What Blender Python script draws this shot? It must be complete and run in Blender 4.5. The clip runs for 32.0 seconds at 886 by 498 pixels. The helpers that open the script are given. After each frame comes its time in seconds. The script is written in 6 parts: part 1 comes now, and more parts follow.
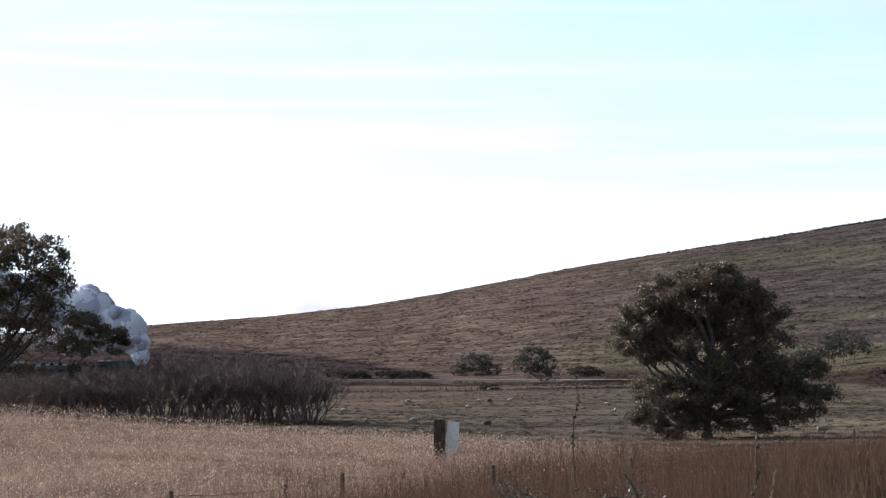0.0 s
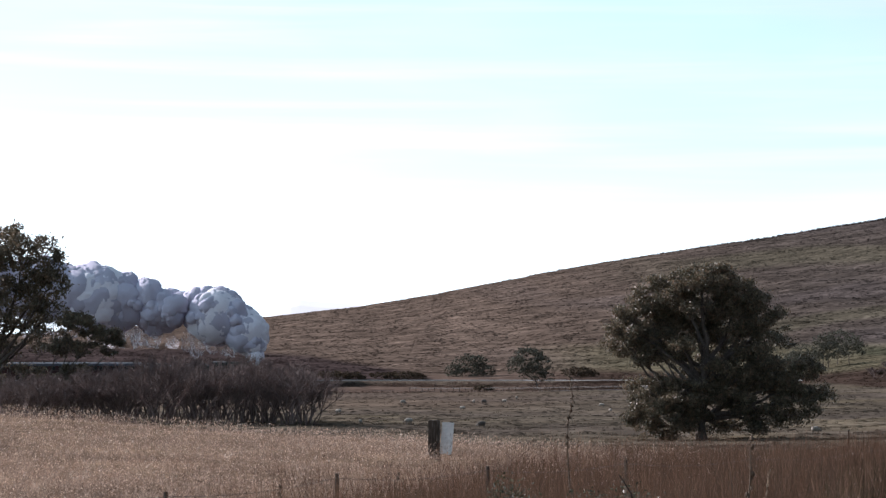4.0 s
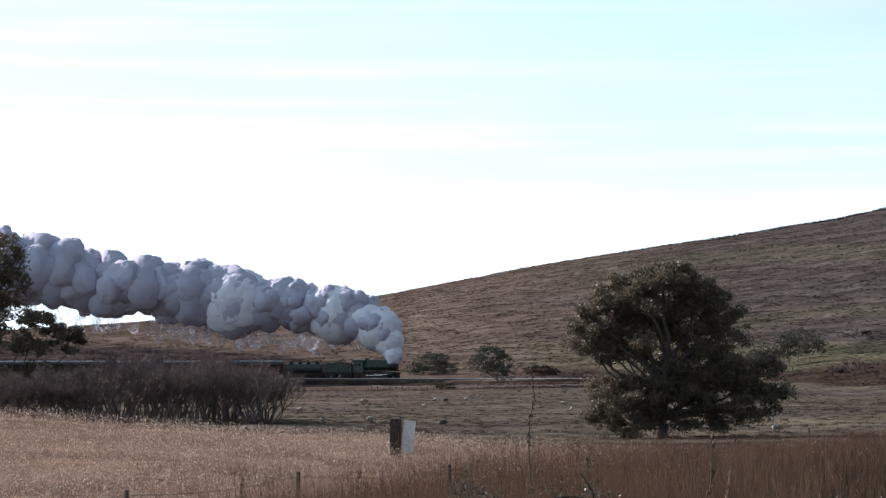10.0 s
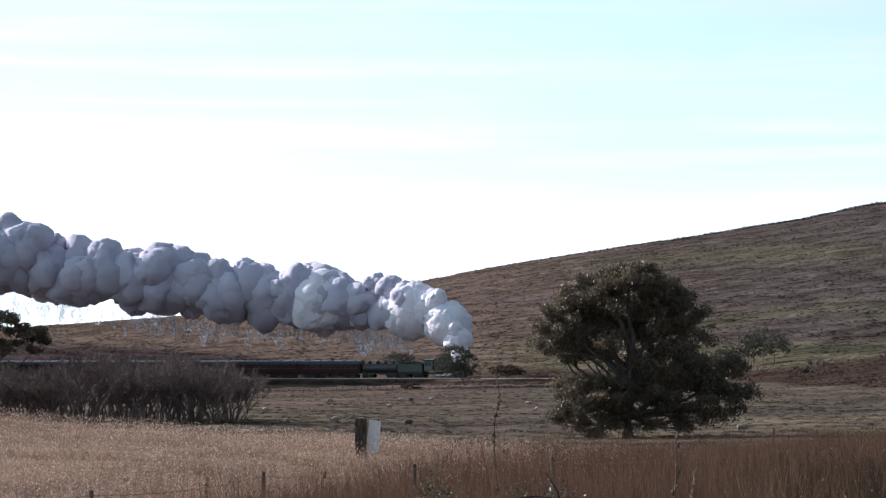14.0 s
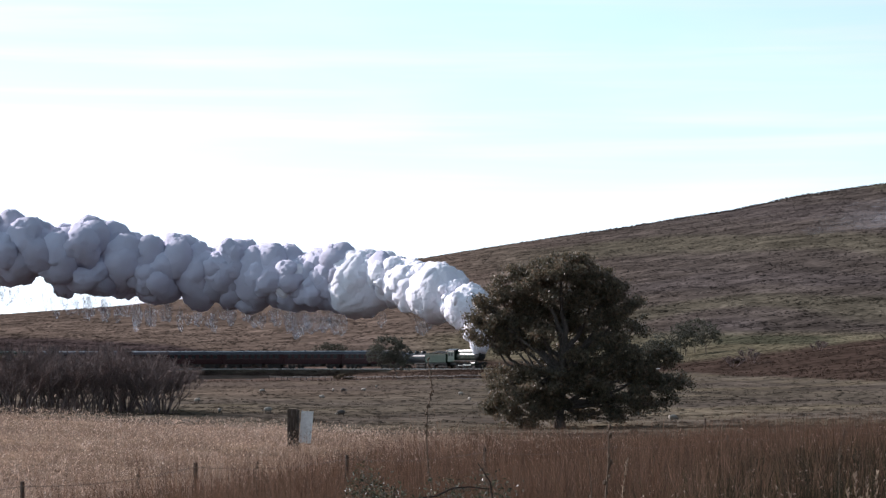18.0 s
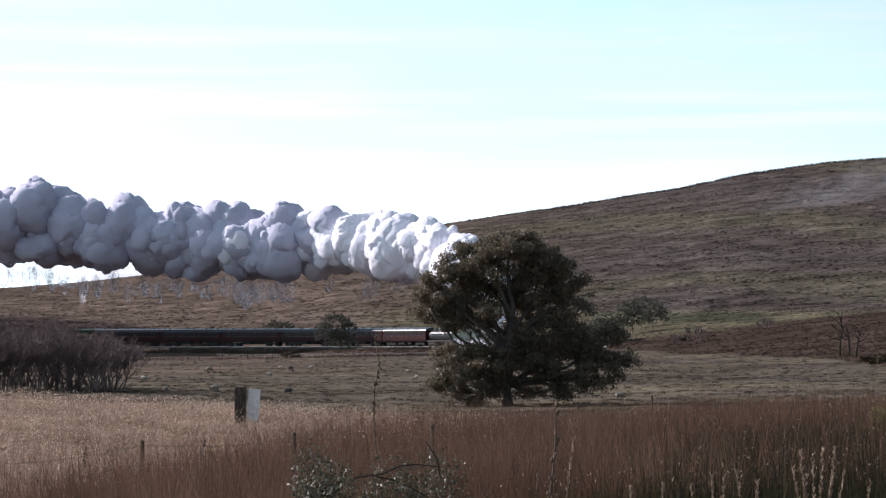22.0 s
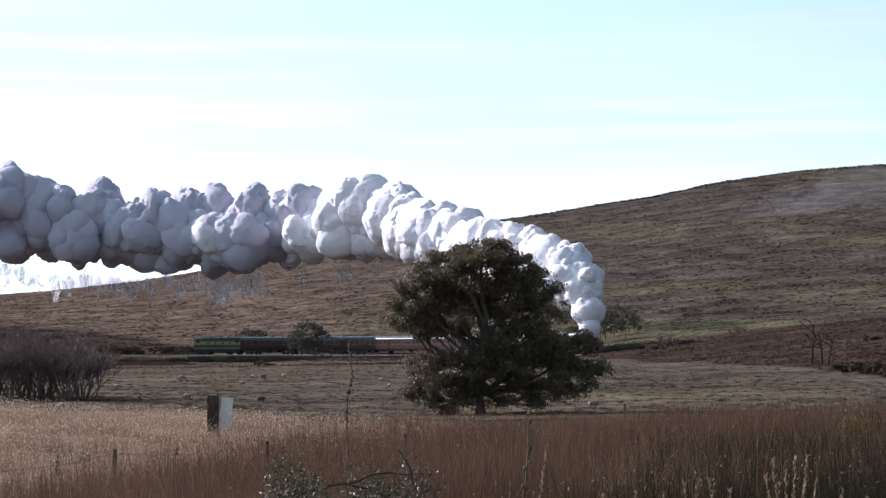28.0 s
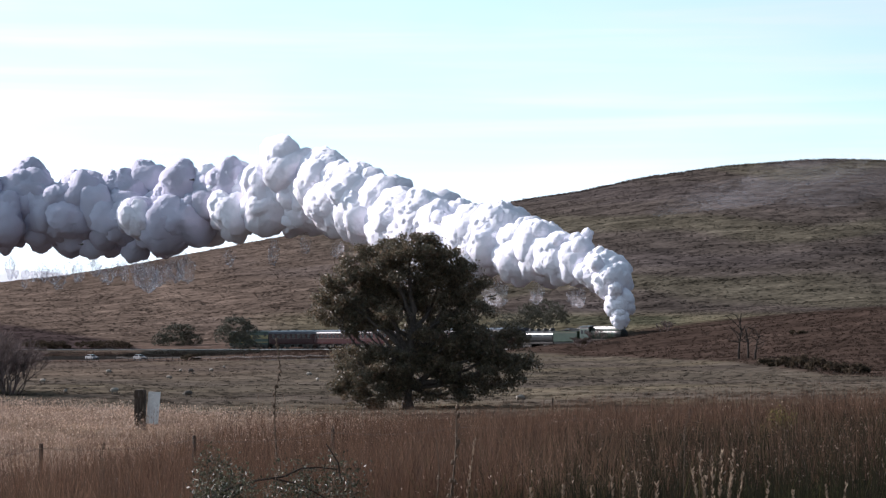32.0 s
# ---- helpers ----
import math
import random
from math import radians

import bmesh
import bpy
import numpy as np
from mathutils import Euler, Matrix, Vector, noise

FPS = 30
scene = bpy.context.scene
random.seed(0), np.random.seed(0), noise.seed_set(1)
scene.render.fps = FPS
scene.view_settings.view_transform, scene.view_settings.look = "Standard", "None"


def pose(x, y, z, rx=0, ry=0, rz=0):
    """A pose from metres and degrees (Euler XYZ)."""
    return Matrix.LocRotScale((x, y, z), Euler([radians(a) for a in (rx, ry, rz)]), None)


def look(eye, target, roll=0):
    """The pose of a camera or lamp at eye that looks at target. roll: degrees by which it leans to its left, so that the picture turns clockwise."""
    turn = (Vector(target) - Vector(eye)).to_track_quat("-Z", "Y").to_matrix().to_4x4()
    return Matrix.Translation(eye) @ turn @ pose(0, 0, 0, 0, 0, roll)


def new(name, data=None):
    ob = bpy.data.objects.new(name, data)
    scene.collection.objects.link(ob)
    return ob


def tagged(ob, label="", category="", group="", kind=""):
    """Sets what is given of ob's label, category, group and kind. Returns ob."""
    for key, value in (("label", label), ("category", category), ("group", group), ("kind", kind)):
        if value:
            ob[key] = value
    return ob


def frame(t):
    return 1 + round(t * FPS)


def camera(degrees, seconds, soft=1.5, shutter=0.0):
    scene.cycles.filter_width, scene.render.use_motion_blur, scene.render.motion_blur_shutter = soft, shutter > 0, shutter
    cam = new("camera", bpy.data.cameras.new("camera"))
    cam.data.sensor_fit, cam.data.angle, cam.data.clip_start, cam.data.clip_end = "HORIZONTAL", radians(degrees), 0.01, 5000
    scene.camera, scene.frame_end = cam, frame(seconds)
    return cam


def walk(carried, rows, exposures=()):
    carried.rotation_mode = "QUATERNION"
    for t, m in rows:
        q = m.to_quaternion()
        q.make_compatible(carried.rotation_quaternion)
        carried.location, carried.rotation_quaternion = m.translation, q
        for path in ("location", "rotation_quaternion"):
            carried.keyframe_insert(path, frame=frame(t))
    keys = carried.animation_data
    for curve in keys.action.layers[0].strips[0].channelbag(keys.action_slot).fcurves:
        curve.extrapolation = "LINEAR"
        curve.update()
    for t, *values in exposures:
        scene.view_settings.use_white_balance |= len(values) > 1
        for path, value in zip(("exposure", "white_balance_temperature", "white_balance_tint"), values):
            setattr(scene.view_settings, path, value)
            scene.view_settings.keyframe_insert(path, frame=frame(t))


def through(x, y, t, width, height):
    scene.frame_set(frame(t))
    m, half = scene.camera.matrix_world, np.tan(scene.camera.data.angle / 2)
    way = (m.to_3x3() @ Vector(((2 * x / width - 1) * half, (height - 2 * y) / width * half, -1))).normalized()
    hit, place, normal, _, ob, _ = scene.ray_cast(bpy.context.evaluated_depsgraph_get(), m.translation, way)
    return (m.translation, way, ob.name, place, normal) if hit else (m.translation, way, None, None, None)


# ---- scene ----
cam = camera(20.0, 32.0, soft=1.35)

EYE = Vector((0.0, 0.0, 1.7))
FOC = 784 / math.tan(radians(10.0))      # picture widths become metres at a distance by this
HOR = 640.0                              # level of the eye on the drawing board, which is the camera's starting view


def at(u, v, y):
    """A place y metres out, from the bearing u and the level v in the camera's starting view."""
    return Vector(((u - 784) / FOC * y, y, EYE.z - (v - HOR) / FOC * y))


def aim(yaw, pitch):
    return Matrix.Translation(EYE) @ pose(0, 0, 0, 90 + pitch, 0, -yaw)


# seconds, turn to the right and tilt up in degrees: a tripod pan
PAN = (
    (0, 0.000, 2.563), (0.5, 0.000, 2.563), (1, 0.019, 2.563), (1.5, 0.039, 2.563), (2, 0.059, 2.563), (2.5, 0.078, 2.563),
    (3, 0.098, 2.582), (3.5, 0.117, 2.582), (5.5, 0.137, 2.582), (6, 0.156, 2.582), (6.5, 0.158, 2.582), (7, 0.217, 2.563),
    (7.5, 0.292, 2.563), (8, 0.393, 2.563), (8.5, 0.566, 2.524), (9, 0.727, 2.524), (9.5, 0.846, 2.543), (10, 0.999, 2.543),
    (10.5, 1.097, 2.543), (11, 1.180, 2.543), (11.5, 1.277, 2.543), (12, 1.372, 2.543), (12.5, 1.477, 2.524), (13, 1.594, 2.524),
    (13.5, 1.705, 2.524), (14, 1.790, 2.540), (14.5, 1.882, 2.524), (16.5, 2.621, 2.403), (17, 2.865, 2.385), (17.5, 3.128, 2.346),
    (18, 3.325, 2.326), (18.5, 3.487, 2.286), (19, 3.678, 2.209), (19.5, 3.796, 2.148), (20, 3.974, 2.064), (20.5, 4.132, 1.951),
    (21, 4.249, 1.892), (21.5, 4.385, 1.833), (22, 4.524, 1.819), (22.5, 4.685, 1.834), (23, 4.759, 1.853), (23.5, 4.847, 1.870),
    (24, 4.999, 1.949), (24.5, 4.992, 2.004), (25, 5.011, 1.998), (25.5, 5.023, 1.999), (27.5, 5.121, 2.008), (28, 5.141, 2.009),
    (28.5, 5.181, 2.003), (29, 5.367, 1.971), (29.5, 5.579, 1.969), (30, 5.754, 1.971), (30.5, 6.031, 1.967), (31, 6.306, 1.948),
    (31.5, 6.489, 1.906), (32, 6.783, 1.879),
)
walk(cam, [(t, aim(a, b)) for t, a, b in PAN], [(0.0, 0.0, 5800, 25), (32.0, 0.0, 5800, 25)])

# ---------------------------------------------------------------- light
SUN_AZ, SUN_EL = -62.0, 30.0             # degrees to the right of +y, and up
SUN_POWER, SKY_POWER = 7.3, 0.10
VEIL = (0.16, 2.38)
scene.view_settings.exposure = 0.0

az, el = radians(SUN_AZ), radians(SUN_EL)
SUN_DIR = Vector((math.sin(az) * math.cos(el), math.cos(az) * math.cos(el), math.sin(el)))

world = bpy.data.worlds.new("sky")
scene.world = world
world.use_nodes = True


def build_sky():
    """Clear winter sky under a bright veil of thin high cloud: whiter towards the horizon and towards the sun."""
    nt = world.node_tree
    nt.nodes.clear()
    N, L = nt.nodes.new, nt.links.new

    def calc(op, a, c, clamp=False):
        n = N("ShaderNodeMath")
        n.operation, n.use_clamp = op, clamp
        for sock, val in zip(n.inputs, (a, c)):
            if isinstance(val, (int, float)):
                sock.default_value = val
            else:
                L(val, sock)
        return n.outputs[0]

    def blend(fac, a, c):
        n = N("ShaderNodeMix")
        n.data_type = "RGBA"
        for sock, val in ((n.inputs[0], fac), (n.inputs[6], a), (n.inputs[7], c)):
            if isinstance(val, tuple):
                sock.default_value = (*val, 1)
            elif isinstance(val, (int, float)):
                sock.default_value = val
            else:
                L(val, sock)
        return n.outputs[2]

    out, bg, sky = N("ShaderNodeOutputWorld"), N("ShaderNodeBackground"), N("ShaderNodeTexSky")
    sky.sky_type, sky.sun_disc = "NISHITA", False
    sky.sun_elevation, sky.sun_rotation = radians(SUN_EL), radians(SUN_AZ) % (2 * math.pi)
    sky.altitude, sky.air_density, sky.dust_density, sky.ozone_density = 700, 1.0, 1.6, 1.0
    geo = N("ShaderNodeTexCoord").outputs["Generated"]
    dot = N("ShaderNodeVectorMath")
    dot.operation = "DOT_PRODUCT"
    L(geo, dot.inputs[0])
    dot.inputs[1].default_value = SUN_DIR
    glow = calc("POWER", calc("MULTIPLY_ADD", dot.outputs["Value"], 0.5), 1.6)
    glow.node.inputs[0].links[0].from_node.inputs[2].default_value = 0.5
    xyz = N("ShaderNodeSeparateXYZ")
    L(geo, xyz.inputs[0])
    depth = calc("DIVIDE", 0.19, calc("ADD", calc("MAXIMUM", xyz.outputs[2], 0.03), 0.12))
    bright = calc("MULTIPLY", calc("ADD", calc("MULTIPLY", glow, VEIL[1]), VEIL[0]), 1 / SKY_POWER)
    bright = calc("MULTIPLY", bright, calc("ADD", calc("MULTIPLY", depth, 0.85), 0.15))

    def streaks(scale, lo, hi, tilt, detail=6.0):
        mp, n, r = N("ShaderNodeMapping"), N("ShaderNodeTexNoise"), N("ShaderNodeMapRange")
        mp.inputs["Scale"].default_value, mp.inputs["Rotation"].default_value = scale, (0, tilt, 0)
        L(geo, mp.inputs["Vector"])
        n.inputs["Scale"].default_value, n.inputs["Detail"].default_value = 1.0, detail
        n.inputs["Roughness"].default_value, n.inputs["Distortion"].default_value = 0.5, 0.3
        L(mp.outputs[0], n.inputs["Vector"])
        r.interpolation_type = "SMOOTHSTEP"
        r.inputs["From Min"].default_value, r.inputs["From Max"].default_value = lo, hi
        L(n.outputs["Fac"], r.inputs["Value"])
        return r.outputs[0]

    low = N("ShaderNodeMapRange")
    low.interpolation_type = "SMOOTHSTEP"
    low.inputs["From Min"].default_value, low.inputs["From Max"].default_value = math.sin(radians(4.5)), math.sin(radians(2.2))
    L(xyz.outputs[2], low.inputs["Value"])
    white = calc("ADD", calc("MULTIPLY", streaks((4, 4, 95), 0.42, 0.70, 0.02), 0.7), calc("MULTIPLY", streaks((7, 7, 30), 0.40, 0.7, 0.03), 0.42), True)
    white = calc("ADD", white, low.outputs[0], True)
    tint = blend(white, (0.74, 1.07, 1.02), (0.91, 1.08, 1.02))
    veil = N("ShaderNodeVectorMath")
    veil.operation = "SCALE"
    L(tint, veil.inputs[0])
    L(bright, veil.inputs["Scale"])
    bg.inputs["Strength"].default_value = SKY_POWER
    L(blend(0.72, sky.outputs[0], veil.outputs[0]), bg.inputs["Color"])
    L(bg.outputs[0], out.inputs["Surface"])


build_sky()
sun = new("sun", bpy.data.lights.new("sun", "SUN"))
sun.data.energy, sun.data.angle, sun.data.color = SUN_POWER, radians(0.5), (0.96, 0.885, 0.73)
sun.matrix_world = look(SUN_DIR * 100, (0, 0, 0))


# ---------------------------------------------------------------- materials
def material(name, c1, c2=None, c3=None, scale=1.0, rough=0.8, metal=0.0, bump=0.0, bump_scale=None, stretch=(1, 1, 1),
             per="none", coords="Object", spec=0.3, translucent=0.0, spread=0.25):
    """A procedural surface: two colours in coarse noise, a third in fine noise, relief, and a shade that varies piece by piece."""
    m = bpy.data.materials.new(name)
    m.use_nodes = True
    nt = m.node_tree
    nt.nodes.clear()
    N, L = nt.nodes.new, nt.links.new
    out, b = N("ShaderNodeOutputMaterial"), N("ShaderNodeBsdfPrincipled")
    b.inputs["Roughness"].default_value, b.inputs["Metallic"].default_value = rough, metal
    b.inputs["Specular IOR Level"].default_value = spec
    tc, mp = N("ShaderNodeTexCoord"), N("ShaderNodeMapping")
    mp.inputs["Scale"].default_value = stretch
    if coords == "World":
        g = N("ShaderNodeNewGeometry")
        L(g.outputs["Position"], mp.inputs["Vector"])
    else:
        L(tc.outputs[coords], mp.inputs["Vector"])
    c2, c3 = c2 or tuple(x * 0.7 for x in c1), c3 or tuple(min(1, x * 1.3) for x in c1)

    def blend(fac, a, c):
        x = N("ShaderNodeMix")
        x.data_type = "RGBA"
        L(fac, x.inputs[0])
        for sock, val in ((x.inputs[6], a), (x.inputs[7], c)):
            if isinstance(val, tuple):
                sock.default_value = (*val, 1)
            else:
                L(val, sock)
        return x.outputs[2]

    def noise_fac(s, lo, hi, detail=4.0):
        n, r = N("ShaderNodeTexNoise"), N("ShaderNodeMapRange")
        n.inputs["Scale"].default_value, n.inputs["Detail"].default_value = s, detail
        L(mp.outputs[0], n.inputs["Vector"])
        L(n.outputs["Fac"], r.inputs["Value"])
        r.inputs["From Min"].default_value, r.inputs["From Max"].default_value = lo, hi
        return r.outputs[0]

    col = blend(noise_fac(scale, 0.38, 0.62), c1, c2)
    col = blend(noise_fac(scale * 6.5, 0.48, 0.72), col, c3)
    if per != "none":
        if per == "island":
            rnd = N("ShaderNodeNewGeometry").outputs["Random Per Island"]
        else:
            rnd = N("ShaderNodeObjectInfo").outputs["Random"]
        h, r = N("ShaderNodeHueSaturation"), N("ShaderNodeMapRange")
        L(rnd, r.inputs["Value"])
        r.inputs["To Min"].default_value, r.inputs["To Max"].default_value = 1 - spread, 1 + spread
        L(r.outputs[0], h.inputs["Value"])
        L(col, h.inputs["Color"])
        col = h.outputs[0]
    L(col, b.inputs["Base Color"])
    if bump:
        n, bp = N("ShaderNodeTexNoise"), N("ShaderNodeBump")
        n.inputs["Scale"].default_value, n.inputs["Detail"].default_value = bump_scale or scale * 8, 5.0
        L(mp.outputs[0], n.inputs["Vector"])
        L(n.outputs["Fac"], bp.inputs["Height"])
        bp.inputs["Strength"].default_value, bp.inputs["Distance"].default_value = 1.0, bump
        L(bp.outputs[0], b.inputs["Normal"])
    if translucent:
        t, x = N("ShaderNodeBsdfTranslucent"), N("ShaderNodeMixShader")
        L(col, t.inputs["Color"])
        x.inputs[0].default_value = translucent
        L(b.outputs[0], x.inputs[1])
        L(t.outputs[0], x.inputs[2])
        L(x.outputs[0], out.inputs["Surface"])
    else:
        L(b.outputs[0], out.inputs["Surface"])
    return m


# ---------------------------------------------------------------- mesh tools
class Geo:
    """Collects vertices and faces of one mesh."""

    def __init__(self):
        self.v, self.f = [], []

    def add(self, verts, faces):
        n = len(self.v)
        self.v += [tuple(p) for p in verts]
        self.f += [tuple(i + n for i in q) for q in faces]
        return self

    def box(self, x0, x1, y0, y1, z0, z1, cut=0.0, m=None):
        """A box; cut: chamfer of its four edges along x."""
        if cut:
            ring = [(y0 + cut, z0), (y1 - cut, z0), (y1, z0 + cut), (y1, z1 - cut), (y1 - cut, z1), (y0 + cut, z1), (y0, z1 - cut), (y0, z0 + cut)]
        else:
            ring = [(y0, z0), (y1, z0), (y1, z1), (y0, z1)]
        k = len(ring)
        vs = [Vector((x, y, z)) for x in (x0, x1) for y, z in ring]
        fs = [(i, (i + 1) % k, k + (i + 1) % k, k + i) for i in range(k)]
        fs = [tuple(reversed(q)) for q in fs]
        fs += [tuple(range(k)), tuple(range(2 * k - 1, k - 1, -1))]
        return self.add([m @ p for p in vs] if m else vs, fs)

    def tube(self, pts, radii, seg=7, cap=True):
        pts = [Vector(p) for p in pts]
        n0, side = len(self.v), Vector((0.3, 1, 0.2))
        for i, p in enumerate(pts):
            d = (pts[min(i + 1, len(pts) - 1)] - pts[max(i - 1, 0)]).normalized()
            a = d.cross(side)
            a = a.normalized() if a.length > 1e-4 else d.orthogonal().normalized()
            b = d.cross(a)
            r = radii[i] if isinstance(radii, (list, tuple)) else radii
            self.v += [tuple(p + r * (math.cos(w) * a + math.sin(w) * b)) for w in (2 * math.pi * j / seg for j in range(seg))]
        for i in range(len(pts) - 1):
            for j in range(seg):
                q = n0 + i * seg
                self.f.append((q + j, q + seg + j, q + seg + (j + 1) % seg, q + (j + 1) % seg))
        if cap:
            self.f.append(tuple(n0 + j for j in range(seg)))
            q = n0 + (len(pts) - 1) * seg
            self.f.append(tuple(q + j for j in reversed(range(seg))))
        return self

    def lathe(self, prof, axis="x", centre=(0, 0, 0), seg=20):
        """prof: (along, radius) pairs, turned about an axis."""
        n0, k = len(self.v), len(prof)
        c = Vector(centre)
        for s, r in prof:
            for j in range(seg):
                w = 2 * math.pi * j / seg
                p = {"x": (s, r * math.cos(w), r * math.sin(w)), "y": (r * math.cos(w), s, r * math.sin(w)), "z": (r * math.cos(w), r * math.sin(w), s)}[axis]
                self.v.append(tuple(c + Vector(p)))
        for i in range(k - 1):
            for j in range(seg):
                q = n0 + i * seg
                self.f.append((q + j, q + (j + 1) % seg, q + seg + (j + 1) % seg, q + seg + j))
        self.f.append(tuple(n0 + j for j in reversed(range(seg))))
        self.f.append(tuple(n0 + (k - 1) * seg + j for j in range(seg)))
        return self

    def sweep_x(self, outline, x0, x1):
        """A closed outline of (y, z) pairs, drawn along x."""
        k = len(outline)
        vs = [(x, y, z) for x in (x0, x1) for y, z in outline]
        fs = [(i, k + i, k + (i + 1) % k, (i + 1) % k) for i in range(k)] + [tuple(range(k)), tuple(range(2 * k - 1, k - 1, -1))]
        return self.add(vs, fs)


def mesh_of(name, geo, mat, smooth=False):
    me = bpy.data.meshes.new(name)
    me.from_pydata(geo.v, [], geo.f)
    me.materials.append(mat)
    bm = bmesh.new()
    bm.from_mesh(me)
    bmesh.ops.recalc_face_normals(bm, faces=bm.faces)
    bm.to_mesh(me)
    bm.free()
    if smooth:
        me.polygons.foreach_set("use_smooth", [True] * len(me.polygons))
        me.set_sharp_from_angle(angle=radians(40))
    return me


def fast_mesh(name, verts, faces, mat, smooth=False):
    """Big meshes from arrays: verts (n, 3), faces (m, 3) or (m, 4)."""
    me = bpy.data.meshes.new(name)
    k = faces.shape[1]
    me.vertices.add(len(verts))
    me.vertices.foreach_set("co", np.ascontiguousarray(verts, dtype=np.float32).ravel())
    me.loops.add(faces.size)
    me.loops.foreach_set("vertex_index", np.ascontiguousarray(faces, dtype=np.int32).ravel())
    me.polygons.add(len(faces))
    me.polygons.foreach_set("loop_start", np.arange(0, faces.size, k, dtype=np.int32))
    me.update(calc_edges=True)
    me.materials.append(mat)
    if smooth:
        me.polygons.foreach_set("use_smooth", [True] * len(faces))
    return me


def part(name, geo, mat, parent, label="", m=None, smooth=False):
    ob = new(name, geo if isinstance(geo, bpy.types.Mesh) else mesh_of(name, geo, mat, smooth))
    ob.parent = parent
    if m:
        ob.matrix_basis = m
    if label:
        ob["label"] = label
    return ob


def thing(name, m, label, category, group="", kind=""):
    ob = new(name)
    ob.empty_display_size = 0.3
    ob.matrix_basis = m
    return tagged(ob, label, category, group, kind)


def smoothstep(a, b, x):
    t = np.clip((np.asarray(x, float) - a) / (b - a), 0, 1)
    return t * t * (3 - 2 * t)


def wobble(x, y, scale, seed=0):
    """Cheap smooth noise for arrays, about -1 to 1."""
    r = np.random.RandomState(seed)
    s = 0
    for i in range(7):
        a, f, p = r.uniform(0, 2 * np.pi), r.uniform(0.6, 1.9) / scale, r.uniform(0, 6.28)
        s = s + np.sin((x * np.cos(a) + y * np.sin(a)) * f * 2 * np.pi + p + 1.3 * np.sin((x * np.sin(a) - y * np.cos(a)) * f * 2.1 + p))
    return s / 3.7


# ---------------------------------------------------------------- plan of the land and the line, fitted to the camera's view
TRACK = [(-330, 560), (-232, 558), (-150, 557), (-65.4, 555), (-38.7, 553.6), (-12.1, 549.5), (11.3, 538), (30.2, 519.6),
         (44.5, 497), (56.3, 473), (67.9, 449), (82.4, 425.6), (96, 405), (116, 400), (142, 398), (172, 398), (230, 402)]


def spline(points, n=24):
    p = np.array([points[0], *points, points[-1]], float)
    out = []
    for i in range(1, len(p) - 2):
        a, b, c, d = p[i - 1:i + 3]
        for t in np.arange(n) / n:
            out.append(0.5 * (2 * b + (c - a) * t + (2 * a - 5 * b + 4 * c - d) * t * t + (3 * b - a - 3 * c + d) * t ** 3))
    return np.array(out + [p[-2]])


LINE = spline(TRACK)
LINE_S = np.concatenate([[0], np.cumsum(np.hypot(*np.diff(LINE, axis=0).T))])
RAIL_DROP = 31.0 / FOC


def rail_z(y):
    return EYE.z - RAIL_DROP * y


def on_line(s):
    x, y = np.interp(s, LINE_S, LINE[:, 0]), np.interp(s, LINE_S, LINE[:, 1])
    return Vector((x, y, rail_z(y)))


U_COLS = [-900, 0, 300, 600, 800, 1000, 1300, 1450, 1600, 1750, 1900, 2100, 2600]
LAND = (   # metres out, height of the ground at each bearing of U_COLS
    (9, (0, 0, 0, 0, 0, 0, 0, 0, 0, 0, 0, 0, 0)),
    (20, (-.7, -.7, -.7, -.7, -.7, -.65, -.5, -.45, -.4, -.4, -.35, -.3, -.3)),
    (45, (-1.3, -1.35, -1.4, -1.4, -1.45, -1.4, -1.2, -1.1, -.9, -.85, -.75, -.6, -.6)),
    (74, (-.8, -.9, -1.05, -1.15, -1.2, -1.45, -1.6, -1.55, -1.3, -1.2, -1.1, -1.0, -.9)),
    (110, (-.4, -.6, -1.25, -1.75, -2.0, -2.3, -2.6, -2.6, -2.5, -2.4, -2.4, -2.3, -2.2)),
    (150, (-2.4, -2.5, -2.7, -3.0, -3.1, -3.2, -3.2, -3.1, -3.0, -2.9, -2.8, -2.7, -2.6)),
    (230, (-3.2, -3.2, -3.2, -3.2, -3.2, -3.2, -3.0, -2.8, -2.7, -2.5, -2.4, -2.3, -2.0)),
    (300, (-3.1, -3.1, -3.1, -3.1, -3.1, -3.0, -2.7, -2.5, -2.2, -1.6, -.6, 1.2, 2.0)),
    (350, (-3.0, -3.0, -3.0, -3.0, -3.0, -2.9, -2.4, -2.1, -1.6, -.2, 1.6, 3.4, 4.0)),
    (390, (-3.2, -3.2, -3.2, -3.2, -3.1, -2.9, -2.1, -1.0, .3, 2.1, 3.5, 5.0, 6.0)),
    (440, (-3.6, -3.6, -3.6, -3.6, -3.5, -3.1, -1.9, -1.7, -.5, 2.0, 3.9, 5.5, 7.0)),
    (520, (-4.1, -4.1, -4.1, -4.1, -3.9, -2.6, -1.0, -.2, 2.0, 3.8, 5.4, 7.2, 9.0)),
    (600, (-2.0, -2.0, -1.6, -1.0, -0.6, 0.2, 2.0, 3.0, 5.0, 6.5, 8.0, 10.0, 12.0)),
)
RIDGE_U = [-900, 0, 240, 480, 650, 800, 980, 1170, 1380, 1568, 1680, 1830, 2010, 2100, 2400, 2900]
RIDGE_V = [610, 592, 577, 560, 541, 515, 480, 448, 417, 386, 362, 340, 326, 327, 341, 388]
RIDGE_Y = 950.0


